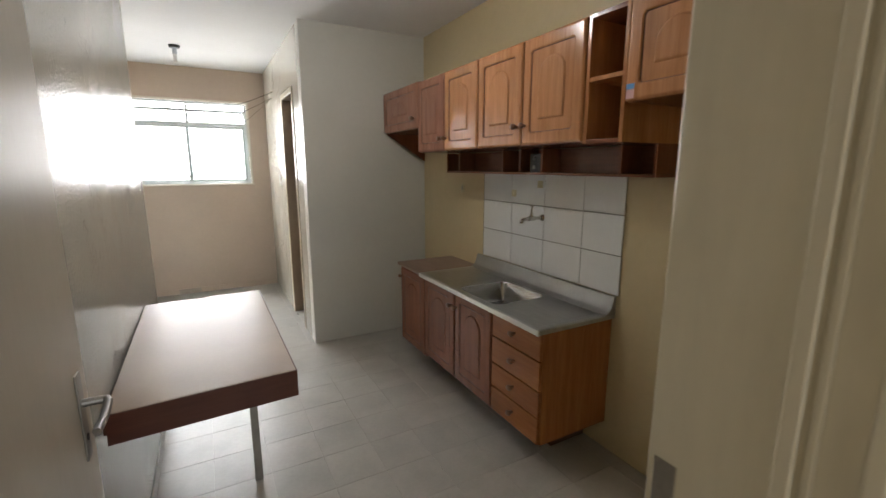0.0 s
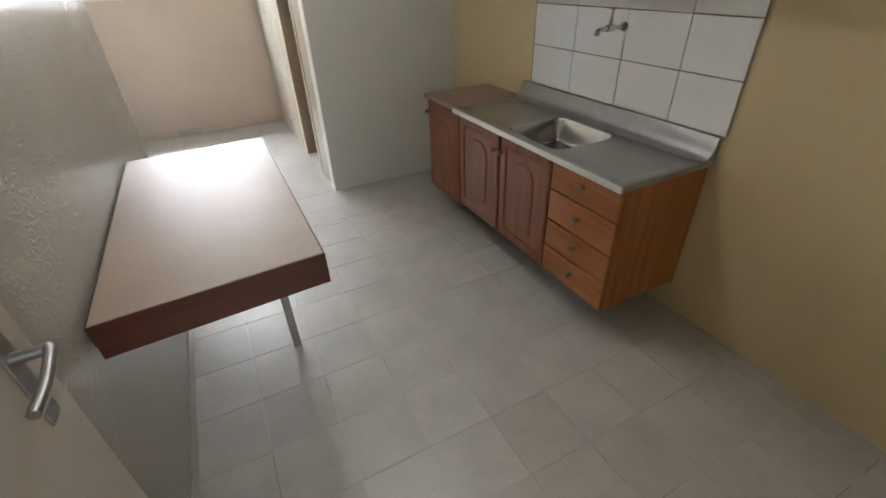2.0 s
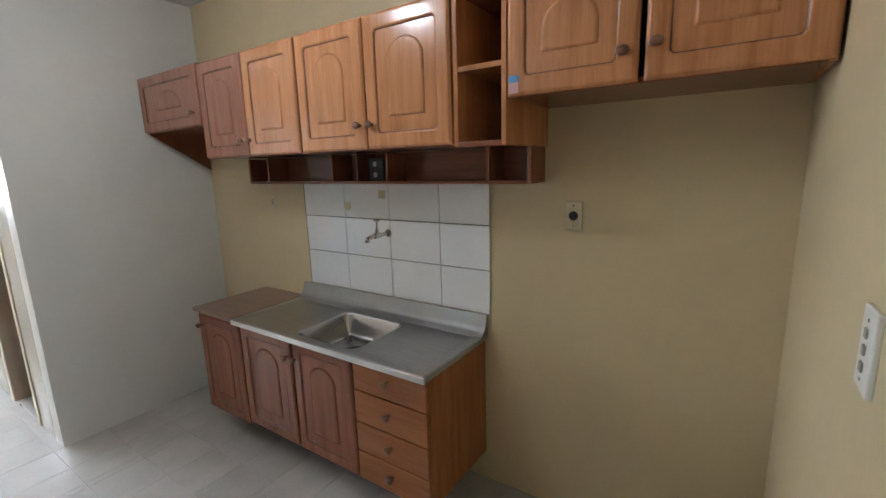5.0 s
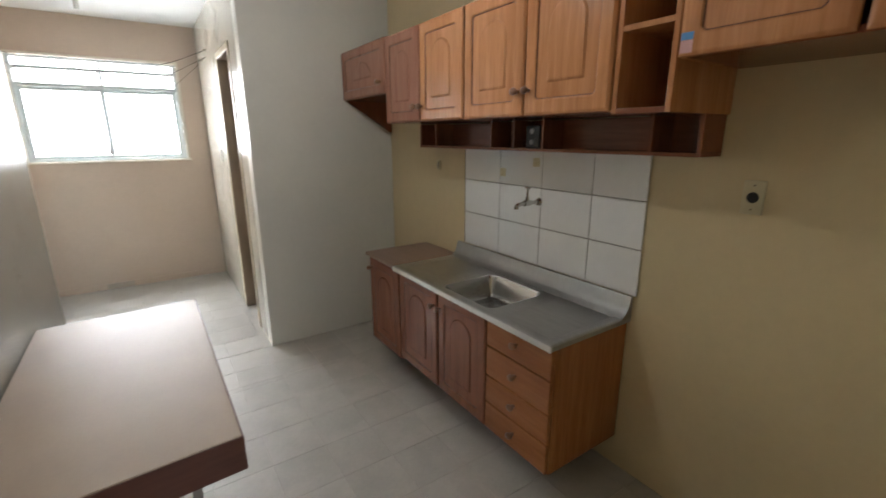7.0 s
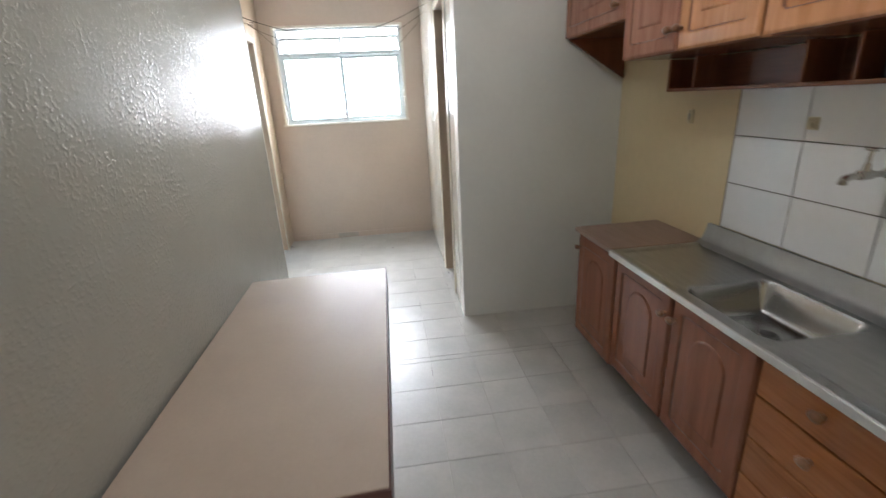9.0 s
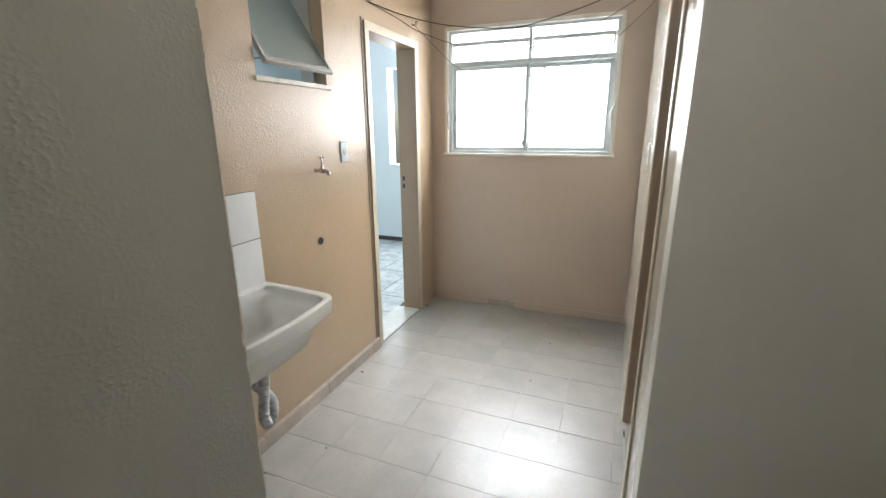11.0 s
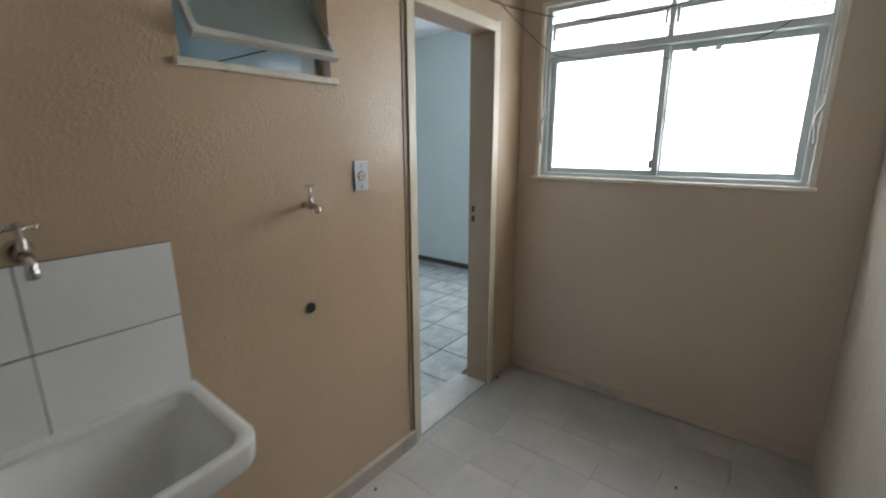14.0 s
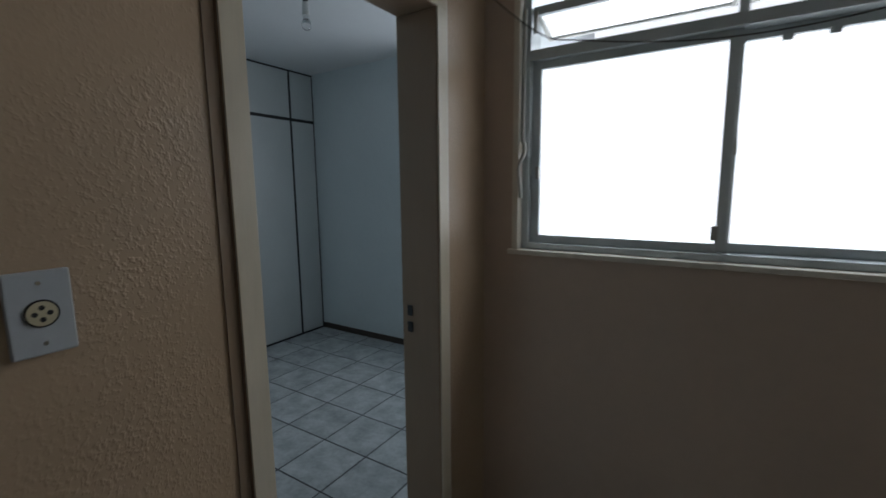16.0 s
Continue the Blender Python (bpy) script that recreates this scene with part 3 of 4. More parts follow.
for y0, y1, z0, z1, mat, nm in ((3.757, 3.775, 0.022, 0.55, M_ALUPALE, "stile"), (4.222, 4.240, 0.022, 0.55, M_ALUPALE, "stile"), (3.757, 4.240, 0.55, 0.57, M_ALUPALE, "rail"), (3.775, 4.222, 0.020, 0.552, M_FROST, "pane")):
    w = 0.010 if mat is M_ALUPALE else 0.003
    o = part(nm, one(-w, w, y0, y1, z0, z1), mat, wleaf, "frosted grey green pane" if nm == "pane" else "")
    o.data.transform(Matrix.Translation((0.205, 0, 1.774)) @ Matrix.Rotation(-ang, 4, "Y"))


# ---- kitchen cabinets ----
def panel_relief(w, hgt, arch=True):
    """Depth of a routed cabinet door: rounded rim, framed field, and a raised inner panel with an arched head."""
    def depth(U, V):
        rim = np.minimum(np.minimum(U, w - U), np.minimum(V, hgt - V))
        d = 0.006 * (1 - ease(0.0, 0.009, rim))
        m = 0.052 if hgt > 0.3 else 0.04
        qx, qz = np.abs(U - w / 2) - (w / 2 - m - 0.02), np.abs(V - hgt / 2) - (hgt / 2 - m - 0.02)
        field = np.hypot(np.maximum(qx, 0), np.maximum(qz, 0)) + np.minimum(np.maximum(qx, qz), 0) - 0.02
        d += 0.0075 * ease(0.0, -0.009, field)
        iw, z0 = w * 0.235, m + 0.055
        top = hgt - m - 0.04
        if arch:
            spring = top - iw * 0.9
            arcd = np.where(V > spring, np.hypot(U - w / 2, (V - spring) / 0.9) - iw, np.abs(U - w / 2) - iw)
        else:
            arcd = np.maximum(np.abs(U - w / 2) - iw, V - top)
        inner = np.maximum(arcd, z0 - V)
        d += 0.0085 * np.exp(-((inner - 0.002) / 0.006) ** 2) - 0.006 * ease(0.0, -0.016, inner)
        return d, (np.abs(inner - 0.002) < 0.0045) | (np.abs(field + 0.007) < 0.0032)
    return depth


def cabinet_door(parent, front, y0, y1, z0, z1, knob, material=None, arch=True):
    material = material or M_WOODV
    d = part("door", one(front + 0.007, front + 0.022, y0, y1, z0, z1), material, parent)
    us = np.arange(0, y1 - y0 + 1e-6, (y1 - y0) / round((y1 - y0) / 0.004))
    vs = np.arange(0, z1 - z0 + 1e-6, (z1 - z0) / round((z1 - z0) / 0.004))
    relief = panel_relief(y1 - y0, z1 - z0, arch)
    ob = heightfield("panel", us, vs, lambda u, v, q: (front + q, y0 + u, z0 + v), lambda U, V: relief(U, V)[0], material, d)
    # groove faces get a darker colour: gathered stain plus the groove's shadow
    ob.data.materials.append(M_GROOVE)
    mid = np.meshgrid((us[:-1] + us[1:]) / 2, (vs[:-1] + vs[1:]) / 2, indexing="ij")
    ob.data.polygons.foreach_set("material_index", relief(*mid)[1].astype(int).ravel())
    if knob:
        make_knob(d, front, *knob)
    return d


def make_knob(parent, front, y, z):
    bm = cyl(bmesh.new(), (front + 0.002, y, z), (front - 0.018, y, z), 0.007, 0.009)
    ball(bm, (front - 0.026, y, z), 0.015, 0.75, 1.25, 0.95)
    part("knob", bm, M_KNOB, parent, "brown turned wooden knob", round_off=50)


def carcass(parent, x0, y0, y1, z0, z1, material, shelves=(), back=True, inner=None, top=True):
    """A box of boards, open to the front."""
    t, x1 = 0.017, 2.843
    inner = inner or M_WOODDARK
    part("side_panel", one(x0, x1, y0, y0 + t, z0, z1, bevel=0.0015), material, parent)
    part("side_panel", one(x0, x1, y1 - t, y1, z0, z1, bevel=0.0015), material, parent)
    if top:
        part("top_panel", one(x0, x1, y0 + t, y1 - t, z1 - t, z1, bevel=0.0015), M_WOODREDH, parent)
    part("bottom_panel", one(x0, x1, y0 + t, y1 - t, z0, z0 + t, bevel=0.0015), M_WOODREDH, parent)
    for z in shelves:
        part("shelf", one(x0 + 0.002, x1 - 0.006, y0 + t, y1 - t, z, z + t, bevel=0.0015), material, parent)
    # the back takes the near-black tone in place of the carcass's own shade
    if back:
        part("back_panel", one(x1 - 0.006, x1, y0 + t, y1 - t, z0 + t, z1 - t), inner, parent, "back board, shade put into its colour")


ZU0, ZU1, XU = 1.600, 2.090, 2.458
cab = thing("wall_cabinet", (2.65, 1.60, ZU0), "orange brown varnished wall cabinet with two arched doors", "cabinet", "wall cabinets")
carcass(cab, XU + 0.023, 1.202, 1.994, ZU0, ZU1, M_WOODUP)
cabinet_door(cab, XU, 1.206, 1.594, ZU0 + 0.004, ZU1 - 0.004, (1.567, 1.695), M_WOODUP)
cabinet_door(cab, XU, 1.602, 1.990, ZU0 + 0.004, ZU1 - 0.004, (1.629, 1.695), M_WOODUP)
cab = thing("wall_cabinet", (2.65, 2.39, ZU0), "reddish varnished wall cabinet with two arched doors", "cabinet", "wall cabinets")
carcass(cab, XU + 0.023, 1.998, 2.785, ZU0, ZU1, M_WOODUP)
cabinet_door(cab, XU, 2.002, 2.386, ZU0 + 0.004, ZU1 - 0.004, (2.362, 1.680), M_WOODUP)
cabinet_door(cab, XU, 2.394, 2.781, ZU0 + 0.004, ZU1 - 0.004, (2.420, 1.680), M_WOODUPRED)
cab = thing("wall_cabinet", (2.65, 3.13, 1.775), "short dark reddish wall cabinet in the corner", "cabinet", "wall cabinets")
carcass(cab, XU + 0.023, 2.789, 3.468, 1.775, ZU1 + 0.01, M_WOODUPRED)
cabinet_door(cab, XU, 2.793, 3.464, 1.779, ZU1 + 0.006, (2.85, 1.85), M_WOODUPRED)
bm = bmesh.new()
tri = [[bm.verts.new((x, y, z)) for x, z in ((XU + 0.023, 1.7745), (2.843, 1.7745), (2.843, 1.548))] for y in (3.451, 3.468)]
bm.faces.new(tri[0])
bm.faces.new(tri[1][::-1])
for k in range(3):
    bm.faces.new((tri[0][k], tri[0][(k + 1) % 3], tri[1][(k + 1) % 3], tri[1][k]))
part("bracket", bm, M_WOODRED, cab, "dark slanted wooden bracket against the end wall")
cab = thing("wall_cabinet", (2.65, 0.61, 1.735), "short brown varnished wall cabinet with two doors", "cabinet", "wall cabinets")
carcass(cab, XU + 0.023, 0.216, 0.998, 1.735, ZU1, M_WOODUP)
dr = cabinet_door(cab, XU, 0.620, 0.996, 1.737, ZU1 - 0.004, (0.655, 1.815), M_WOODUP)
cabinet_door(cab, XU, 0.222, 0.604, 1.737, ZU1 - 0.004, (0.575, 1.825), M_WOODUP)
part("sticker", one(XU - 0.0010, XU + 0.0012, 0.957, 0.990, 1.744, 1.776), M_PINK, dr, "small pink and blue paper sticker")
part("sticker", one(XU - 0.0012, XU + 0.0012, 0.957, 0.990, 1.777, 1.796), M_BLUE, dr, "small pink and blue paper sticker")

sh = thing("open_shelf_unit", (2.65, 1.10, ZU0), "narrow open wooden shelf unit, empty, its back coloured as shade", "shelf")
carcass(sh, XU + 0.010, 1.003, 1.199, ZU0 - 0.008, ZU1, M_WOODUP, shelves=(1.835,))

rack = thing("bottle_rack", (2.77, 1.90, 1.455), "low dark wooden pigeonhole rack under the cabinets", "rack")
RX, RZ0, RZ1 = 2.700, 1.455, 1.597
part("bottom_board", one(RX, 2.843, 1.013, 2.783, RZ0, RZ0 + 0.014, bevel=0.0015), M_WOODREDH, rack)
part("back_board", one(2.837, 2.843, 1.013, 2.783, RZ0 + 0.014, RZ1), M_WOODREDH, rack)
for y in (1.013, 1.187, 1.708, 1.898, 2.070, 2.592, 2.768):
    part("divider", one(RX, 2.837, y, y + 0.014, RZ0 + 0.014, RZ1, bevel=0.0015), M_WOODRED, rack)
plug = thing("junction_box", (2.80, 1.805, RZ0 + 0.014), "small black plastic box standing in the rack", "box")
part("case", one(2.735, 2.82, 1.765, 1.855, RZ0 + 0.0142, RZ0 + 0.118, bevel=0.006), M_BLACK, plug)
for z in (1.497, 1.546):
    part("button", cyl(bmesh.new(), (2.7352, 1.812, z), (2.730, 1.812, z), 0.012), M_LEG, plug, "dull grey round button", round_off=40)

# base units
ZB0, ZB1, XB = 0.155, 0.738, 2.372


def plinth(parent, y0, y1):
    # near-black colour stands for the shade below the cabinets
    part("plinth", one(2.60, 2.843, y0 + 0.14, y1 - 0.02, 0.0, ZB0 - 0.028), M_WOODDARK, parent, "recessed plinth, coloured as the shade under the units")


unit = thing("drawer_unit", (2.60, 1.49, 0), "orange brown varnished base unit with four drawers", "cabinet", "base units")
carcass(unit, XB + 0.020, 1.290, 1.686, ZB0, ZB1, M_WOODV)
plinth(unit, 1.290, 1.686)
for z0, z1 in ((0.598, 0.733), (0.446, 0.592), (0.306, 0.440), (0.163, 0.300)):
    d = part("drawer", one(XB, XB + 0.019, 1.293, 1.682, z0, z1, bevel=0.004), M_WOODH, unit)
    make_knob(d, XB, 1.487, (z0 + z1) / 2 + 0.01)
unit = thing("base_cabinet", (2.60, 2.11, 0), "reddish brown varnished base cabinet with two arched doors", "cabinet", "base units")
carcass(unit, XB + 0.023, 1.690, 2.526, ZB0, ZB1, M_WOODV, top=False)
plinth(unit, 1.690, 2.526)
cabinet_door(unit, XB, 1.694, 2.092, ZB0 + 0.003, ZB1 - 0.006, (2.068, 0.640), M_WOODRED)
cabinet_door(unit, XB, 2.104, 2.522, ZB0 + 0.003, ZB1 - 0.006, (2.130, 0.640), M_WOODRED)
unit = thing("base_cabinet", (2.60, 2.74, 0), "reddish brown end base cabinet with a wooden top", "cabinet", "base units")
carcass(unit, XB + 0.023, 2.532, 2.945, ZB0 - 0.03, ZB1, M_WOODRED)
plinth(unit, 2.532, 2.945)
cabinet_door(unit, XB, 2.536, 2.941, ZB0 - 0.02, ZB1 - 0.012, (2.905, 0.660), M_WOODRED)
part("top", one(2.352, 2.845, 2.550, 2.958, ZB1 + 0.001, ZB1 + 0.026, bevel=0.006), M_WORNTOP, unit, "worn reddish wooden top")

# steel worktop with a pressed bowl
ctr = thing("sink_worktop", (2.60, 1.91, 0.74), "stainless steel sink worktop with one pressed bowl", "sink")
CX0, CX1, CY0, CY1, CZ = 2.345, 2.812, 1.277, 2.546, 0.765
BX0, BX1, BY0, BY1 = 2.405, 2.768, 1.700, 2.105


def sink_depth(U, V):
    qx, qy = np.abs(U - (BX0 + BX1) / 2) - (BX1 - BX0) / 2 + 0.055, np.abs(V - (BY0 + BY1) / 2) - (BY1 - BY0) / 2 + 0.055
    s = np.hypot(np.maximum(qx, 0), np.maximum(qy, 0)) + np.minimum(np.maximum(qx, qy), 0) - 0.055
    d = 0.116 * ease(0.006, -0.055, s) + 0.014 * ease(-0.04, -0.16, s)
    d += 0.004 * ease(0.10, 0.03, s)
    edge = np.minimum(U - CX0, np.minimum(V - CY0, CY1 - V))
    d += 0.005 * ease(0.035, 0.050, edge) + 0.005 * ease(0.004, 0.0, edge)
    return d


sheet = heightfield("worktop_sheet", np.linspace(CX0, CX1, 96), np.linspace(CY0, CY1, 230), lambda u, v, q: (u, v, CZ - q), sink_depth, M_STEEL, ctr)
sheet.data.materials.append(M_BOWL)
for f in sheet.data.polygons:
    f.material_index = int(f.center.z < CZ - 0.014)
part("front_edge", one(CX0 - 0.003, CX0 + 0.006, CY0, CY1, CZ - 0.030, CZ - 0.004, bevel=0.003), M_EDGE, ctr, "bright folded steel front edge")
for y in (CY0, CY1 - 0.004):
    part("end_edge", one(CX0 + 0.006, 2.845, y, y + 0.004, CZ - 0.026, CZ - 0.006), M_STEEL, ctr)
bm = bmesh.new()
prof = [(2.776, CZ - 0.006), (2.786, CZ + 0.003), (2.797, CZ + 0.009), (2.811, CZ + 0.020), (2.822, CZ + 0.044), (2.833, CZ + 0.085), (2.837, CZ + 0.089), (2.846, CZ + 0.089), (2.846, CZ - 0.01)]
rows = [[bm.verts.new((x, y, z)) for x, z in prof] for y in (CY0, CY1)]
for k in range(len(prof) - 1):
    bm.faces.new((rows[0][k], rows[0][k + 1], rows[1][k + 1], rows[1][k]))
bm.faces.new(rows[0])
bm.faces.new(rows[1][::-1])
part("upstand", bm, M_UPSTAND, ctr, "low steel upstand against the tiles", round_off=35)
dz = CZ - 0.136
bm = cyl(bmesh.new(), (2.615, 1.915, dz), (2.615, 1.915, dz + 0.006), 0.036, 0.033, 24)
dn = part("drain", bm, M_BOWL, ctr, "steel drain ring", round_off=40)
part("strainer", cyl(bmesh.new(), (2.615, 1.915, dz + 0.0062), (2.615, 1.915, dz + 0.0075), 0.024, 0.024, 20), M_BLACK, dn, "dark drain opening")


# wall tiles
def tile_mesh(w, hgt, deep, chamfer):
    """A thin slab in the xy plane with eased top edges; top at z = 0."""
    key = (round(w, 3), round(hgt, 3), deep)
    if key not in TILES:
        a, b, c = w / 2, hgt / 2, chamfer
        vs = [(-a, -b, -deep), (a, -b, -deep), (a, b, -deep), (-a, b, -deep), (-a, -b, -c), (a, -b, -c), (a, b, -c), (-a, b, -c), (c - a, c - b, 0), (a - c, c - b, 0), (a - c, b - c, 0), (c - a, b - c, 0)]
        fs = [(8, 9, 10, 11)] + [(4 + k, 4 + (k + 1) % 4, 8 + (k + 1) % 4, 8 + k) for k in range(4)] + [(k, (k + 1) % 4, 4 + (k + 1) % 4, 4 + k) for k in range(4)]
        me = bpy.data.meshes.new("tile")
        me.from_pydata(vs, [], fs)
        TILES[key] = me
    return TILES[key]


TILES = {}


def lay_tile(parent, material, m, w, hgt, deep=0.006, chamfer=0.0012):
    me = tile_mesh(w, hgt, deep, chamfer)
    if not me.materials:
        me.materials.append(material)
    ob = new("tile", me)
    ob.parent = parent
    ob.matrix_basis = m if parent.data is not None else Matrix.Translation(-parent.location) @ m
    return ob


splash = tagged(part("backsplash", one(2.843, 2.8485, 1.270, 2.484, 0.858, 1.455), M_TILEGROUT), "white glazed tile backsplash with dark joints", "backsplash", kind="structure")
toward_room = Matrix.Rotation(radians(-90), 4, "Y")
for y0, y1 in ((1.262, 1.524), (1.528, 1.832), (1.836, 2.148), (2.152, 2.474)):
    for z0, z1 in ((0.860, 1.060), (1.064, 1.264), (1.268, 1.453)):
        lay_tile(splash, M_WALLTILE, Matrix.Translation((2.839, (y0 + y1) / 2, (z0 + z1) / 2)) @ toward_room, z1 - z0, y1 - y0)
for y, z in ((2.124, 1.330), (1.873, 1.395)):
    hk = thing("wall_hook", (2.838, y, z), "small yellowed plastic hook base stuck on the tiles", "hook", "hooks on the tiles")
    part("plate", one(2.8335, 2.8388, y - 0.022, y + 0.022, z - 0.022, z + 0.022, bevel=0.002), M_CREAMPLASTIC, hk)
    part("peg", one(2.826, 2.8337, y - 0.006, y + 0.006, z - 0.016, z + 0.004, bevel=0.002), M_CREAMPLASTIC, hk)


# ---- taps ----
def tap(x, y, z, out, reach, handle, label, metal, scale=1.0, drop=0.042, collar=0.026):
    """A wall tap that sticks out along out (+1 or -1 in x)."""
    k = scale
    t = thing("wall_tap", (x, y, z), label, "tap", "taps")
    part("flange", cyl(bmesh.new(), (x - out * 0.001, y, z), (x + out * 0.010 * k, y, z), collar * k, collar * 0.73 * k, 24), metal, t, round_off=40)
    bm = cyl(bmesh.new(), (x + out * 0.008, y, z), (x + out * reach * 0.72, y, z), 0.0095 * k)
    cyl(bm, (x + out * reach * 0.40, y, z), (x + out * reach * 0.66, y, z), 0.0145 * k)
    part("body", bm, metal, t, round_off=40)
    line = curve_points([(x + out * reach * 0.66, y, z), (x + out * reach * 0.86, y, z - 0.003 * k), (x + out * reach * 0.99, y, z - drop * 0.4 * k), (x + out * reach, y, z - drop * k)], 6)
    part("spout", tube(bmesh.new(), line, lambda s: (0.0105 + 0.002 * (s > 0.8)) * k, 12), metal, t, round_off=50)
    hx = x + out * reach * 0.53
    bm = cyl(bmesh.new(), (hx, y, z + 0.010 * k), (hx, y, z + 0.034 * k), 0.011 * k, 0.008 * k)
    cyl(bm, (hx, y, z + 0.033 * k), (hx, y, z + 0.052 * k), 0.0055 * k)
    part("stem", bm, metal, t, round_off=40)
    bm = bmesh.new()
    top = z + 0.056 * k
    if handle == "cross":
        for dx, dy in ((1, 0), (0, 1)):
            cyl(bm, (hx - dx * 0.026 * k, y - dy * 0.026 * k, top), (hx + dx * 0.026 * k, y + dy * 0.026 * k, top), 0.005 * k)
            for s in (-1, 1):
                ball(bm, (hx + s * dx * 0.027 * k, y + s * dy * 0.027 * k, top), 0.0075 * k, n=10)
        ball(bm, (hx, y, top + 0.002), 0.010 * k, n=12)
    else:
        cyl(bm, (hx, y, z + 0.05 * k), (hx - out * 0.004, y, z + 0.074 * k), 0.005 * k)
        cyl(bm, (hx, y - 0.017 * k, z + 0.076 * k), (hx, y + 0.017 * k, z + 0.076 * k), 0.0052 * k)
    part("tap_handle", bm, metal, t, round_off=40)
    return t


tap(2.838, 1.846, 1.197, -1, 0.155, "tee", "chrome wall tap above the kitchen sink", M_CHROME, 1.0, 0.024, 0.021)
tap(0.172, 3.343, 1.266, 1, 0.105, "cross", "chrome wall tap with a cross handle above the tank", M_CHROME, 1.05)
tap(0.172, 4.078, 1.286, 1, 0.080, "tee", "tarnished chrome wall tap on the laundry wall", M_CHROME, 0.9, 0.024, 0.014)


# ---- plates on the walls ----
def plate(name, face, y_or_x, z, w, hgt, axis, out, label, category, material, kind):
    """A screwed cover plate: axis is the wall's normal, out the side it faces."""
    loc = (face, y_or_x, z) if axis == "x" else (y_or_x, face, z)
    t = thing(name, loc, label, category, "wall plates")

    def put(name2, u0, u1, z0, z1, d0, d1, mat, lab="", bev=0.0):
        a, b = sorted((face + out * d0, face + out * d1))
        args = (a, b, y_or_x + u0, y_or_x + u1, z + z0, z + z1) if axis == "x" else (y_or_x + u0, y_or_x + u1, a, b, z + z0, z + z1)
        return part(name2, one(*args, bevel=bev), mat, t, lab)

    def disc(name2, r, d0, d1, mat, lab="", u=0.0, dz=0.0, parent=None):
        a, b = (Vector((face + out * d, y_or_x + u, z + dz)) if axis == "x" else Vector((y_or_x + u, face + out * d, z + dz)) for d in (d0, d1))
        return part(name2, cyl(bmesh.new(), a, b, r, r, 24), mat, parent or t, lab, round_off=40)

    p = put("cover", -w / 2, w / 2, -hgt / 2, hgt / 2, -0.001, 0.008, material, bev=0.0025)
    for s in (-1, 1):
        disc("screw", 0.0028, 0.0079, 0.0092, M_CHROME, dz=s * hgt * 0.36)
    if kind == "socket":
        disc("socket_ring", 0.019, 0.0079, 0.0098, M_BLACK, "dark socket ring")
        f = disc("socket_face", 0.0165, 0.0097, 0.0105, M_CREAMPLASTIC, "yellowed socket face")
        for u, dz in ((-0.008, 0), (0.008, 0), (0, -0.008), (0, 0.008)):
            disc("pin_slot", 0.0034, 0.0104, 0.0109, M_BLACK, "dark pin slot", u, dz)
    elif kind == "hole":
        disc("opening", 0.018, 0.0079, 0.0092, M_BLACK, "black round opening")
    elif kind == "keys":
        for dz in (-0.024, 0.0, 0.024):
            put("rocker", -0.006, 0.006, dz - 0.007, dz + 0.007, 0.0079, 0.0110, M_LEG, "small grey key", 0.001)
    elif kind == "toggle":
        put("toggle", -0.006, 0.006, -0.016, 0.016, 0.0079, 0.013, M_LEG, "small grey toggle", 0.0015)
    return t


plate("cooker_socket", 2.849, 0.895, 1.325, 0.066, 0.112, "x", -1, "cream cover plate with a black round opening", "wall socket", M_CREAMPLASTIC, "hole")
plate("cable_outlet", 2.849, 2.785, 1.335, 0.040, 0.066, "x", -1, "small cream cable outlet plate on the kitchen wall", "wall socket", M_CREAMPLASTIC, "toggle")
plate("laundry_socket", 0.17, 4.346, 1.371, 0.070, 0.114, "x", 1, "pale grey socket plate with a round yellowed face", "wall socket", M_GREYPLASTIC, "socket")
plate("kitchen_switch", 0.21, 1.93, 1.275, 0.066, 0.116, "y", 1, "white switch plate with three keys", "light switch", M_WHITEPLASTIC, "keys")
plate("laundry_switch", 1.793, 4.758, 1.357, 0.072, 0.114, "x", -1, "white switch plate with one toggle on the glossy wall", "light switch", M_WHITEPLASTIC, "toggle")
stub = thing("pipe_stub", (0.17, 3.13, 0.578), "capped dark pipe end low on the laundry wall", "pipe")
part("cap", cyl(bmesh.new(), (0.168, 3.13, 0.578), (0.184, 3.13, 0.578), 0.016, 0.013, 18), M_FRAMEBROWN, stub, round_off=40)
hole = thing("drain_hole", (0.17, 4.073, 0.907), "open grey drain pipe end in the laundry wall", "pipe")
bm = bmesh.new()
tube(bm, [Vector((0.168, 4.073, 0.907)), Vector((0.174, 4.073, 0.907))], 0.023, 24)
part("rim", bm, M_LEG, hole, round_off=40)
part("bore", cyl(bmesh.new(), (0.1735, 4.073, 0.907), (0.1755, 4.073, 0.907), 0.0195, 0.0195, 24), M_BLACK, hole, "dark bore")

# ---- table fixed to the wall ----
tab = thing("wall_table", (1.0, 1.92, 0), "beige laminate table fixed to the wall, red brown edge", "table")


def table_outline(z, g):
    return [(0.749, 1.316 - g, z), (1.297 + g, 1.352 - g, z), (1.294 + g, 2.522 + g, z), (0.737, 2.492 + g, z)]


def prism(z0, z1, g):
    bm = bmesh.new()
    a, b = [bm.verts.new(q) for q in table_outline(z0, g)], [bm.verts.new(q) for q in table_outline(z1, g)]
    bm.faces.new(a[::-1])
    bm.faces.new(b)
    for k in range(4):
        bm.faces.new((a[k], a[(k + 1) % 4], b[(k + 1) % 4], b[k]))
    return bm


bm = prism(0.775, 0.790, -0.0045)
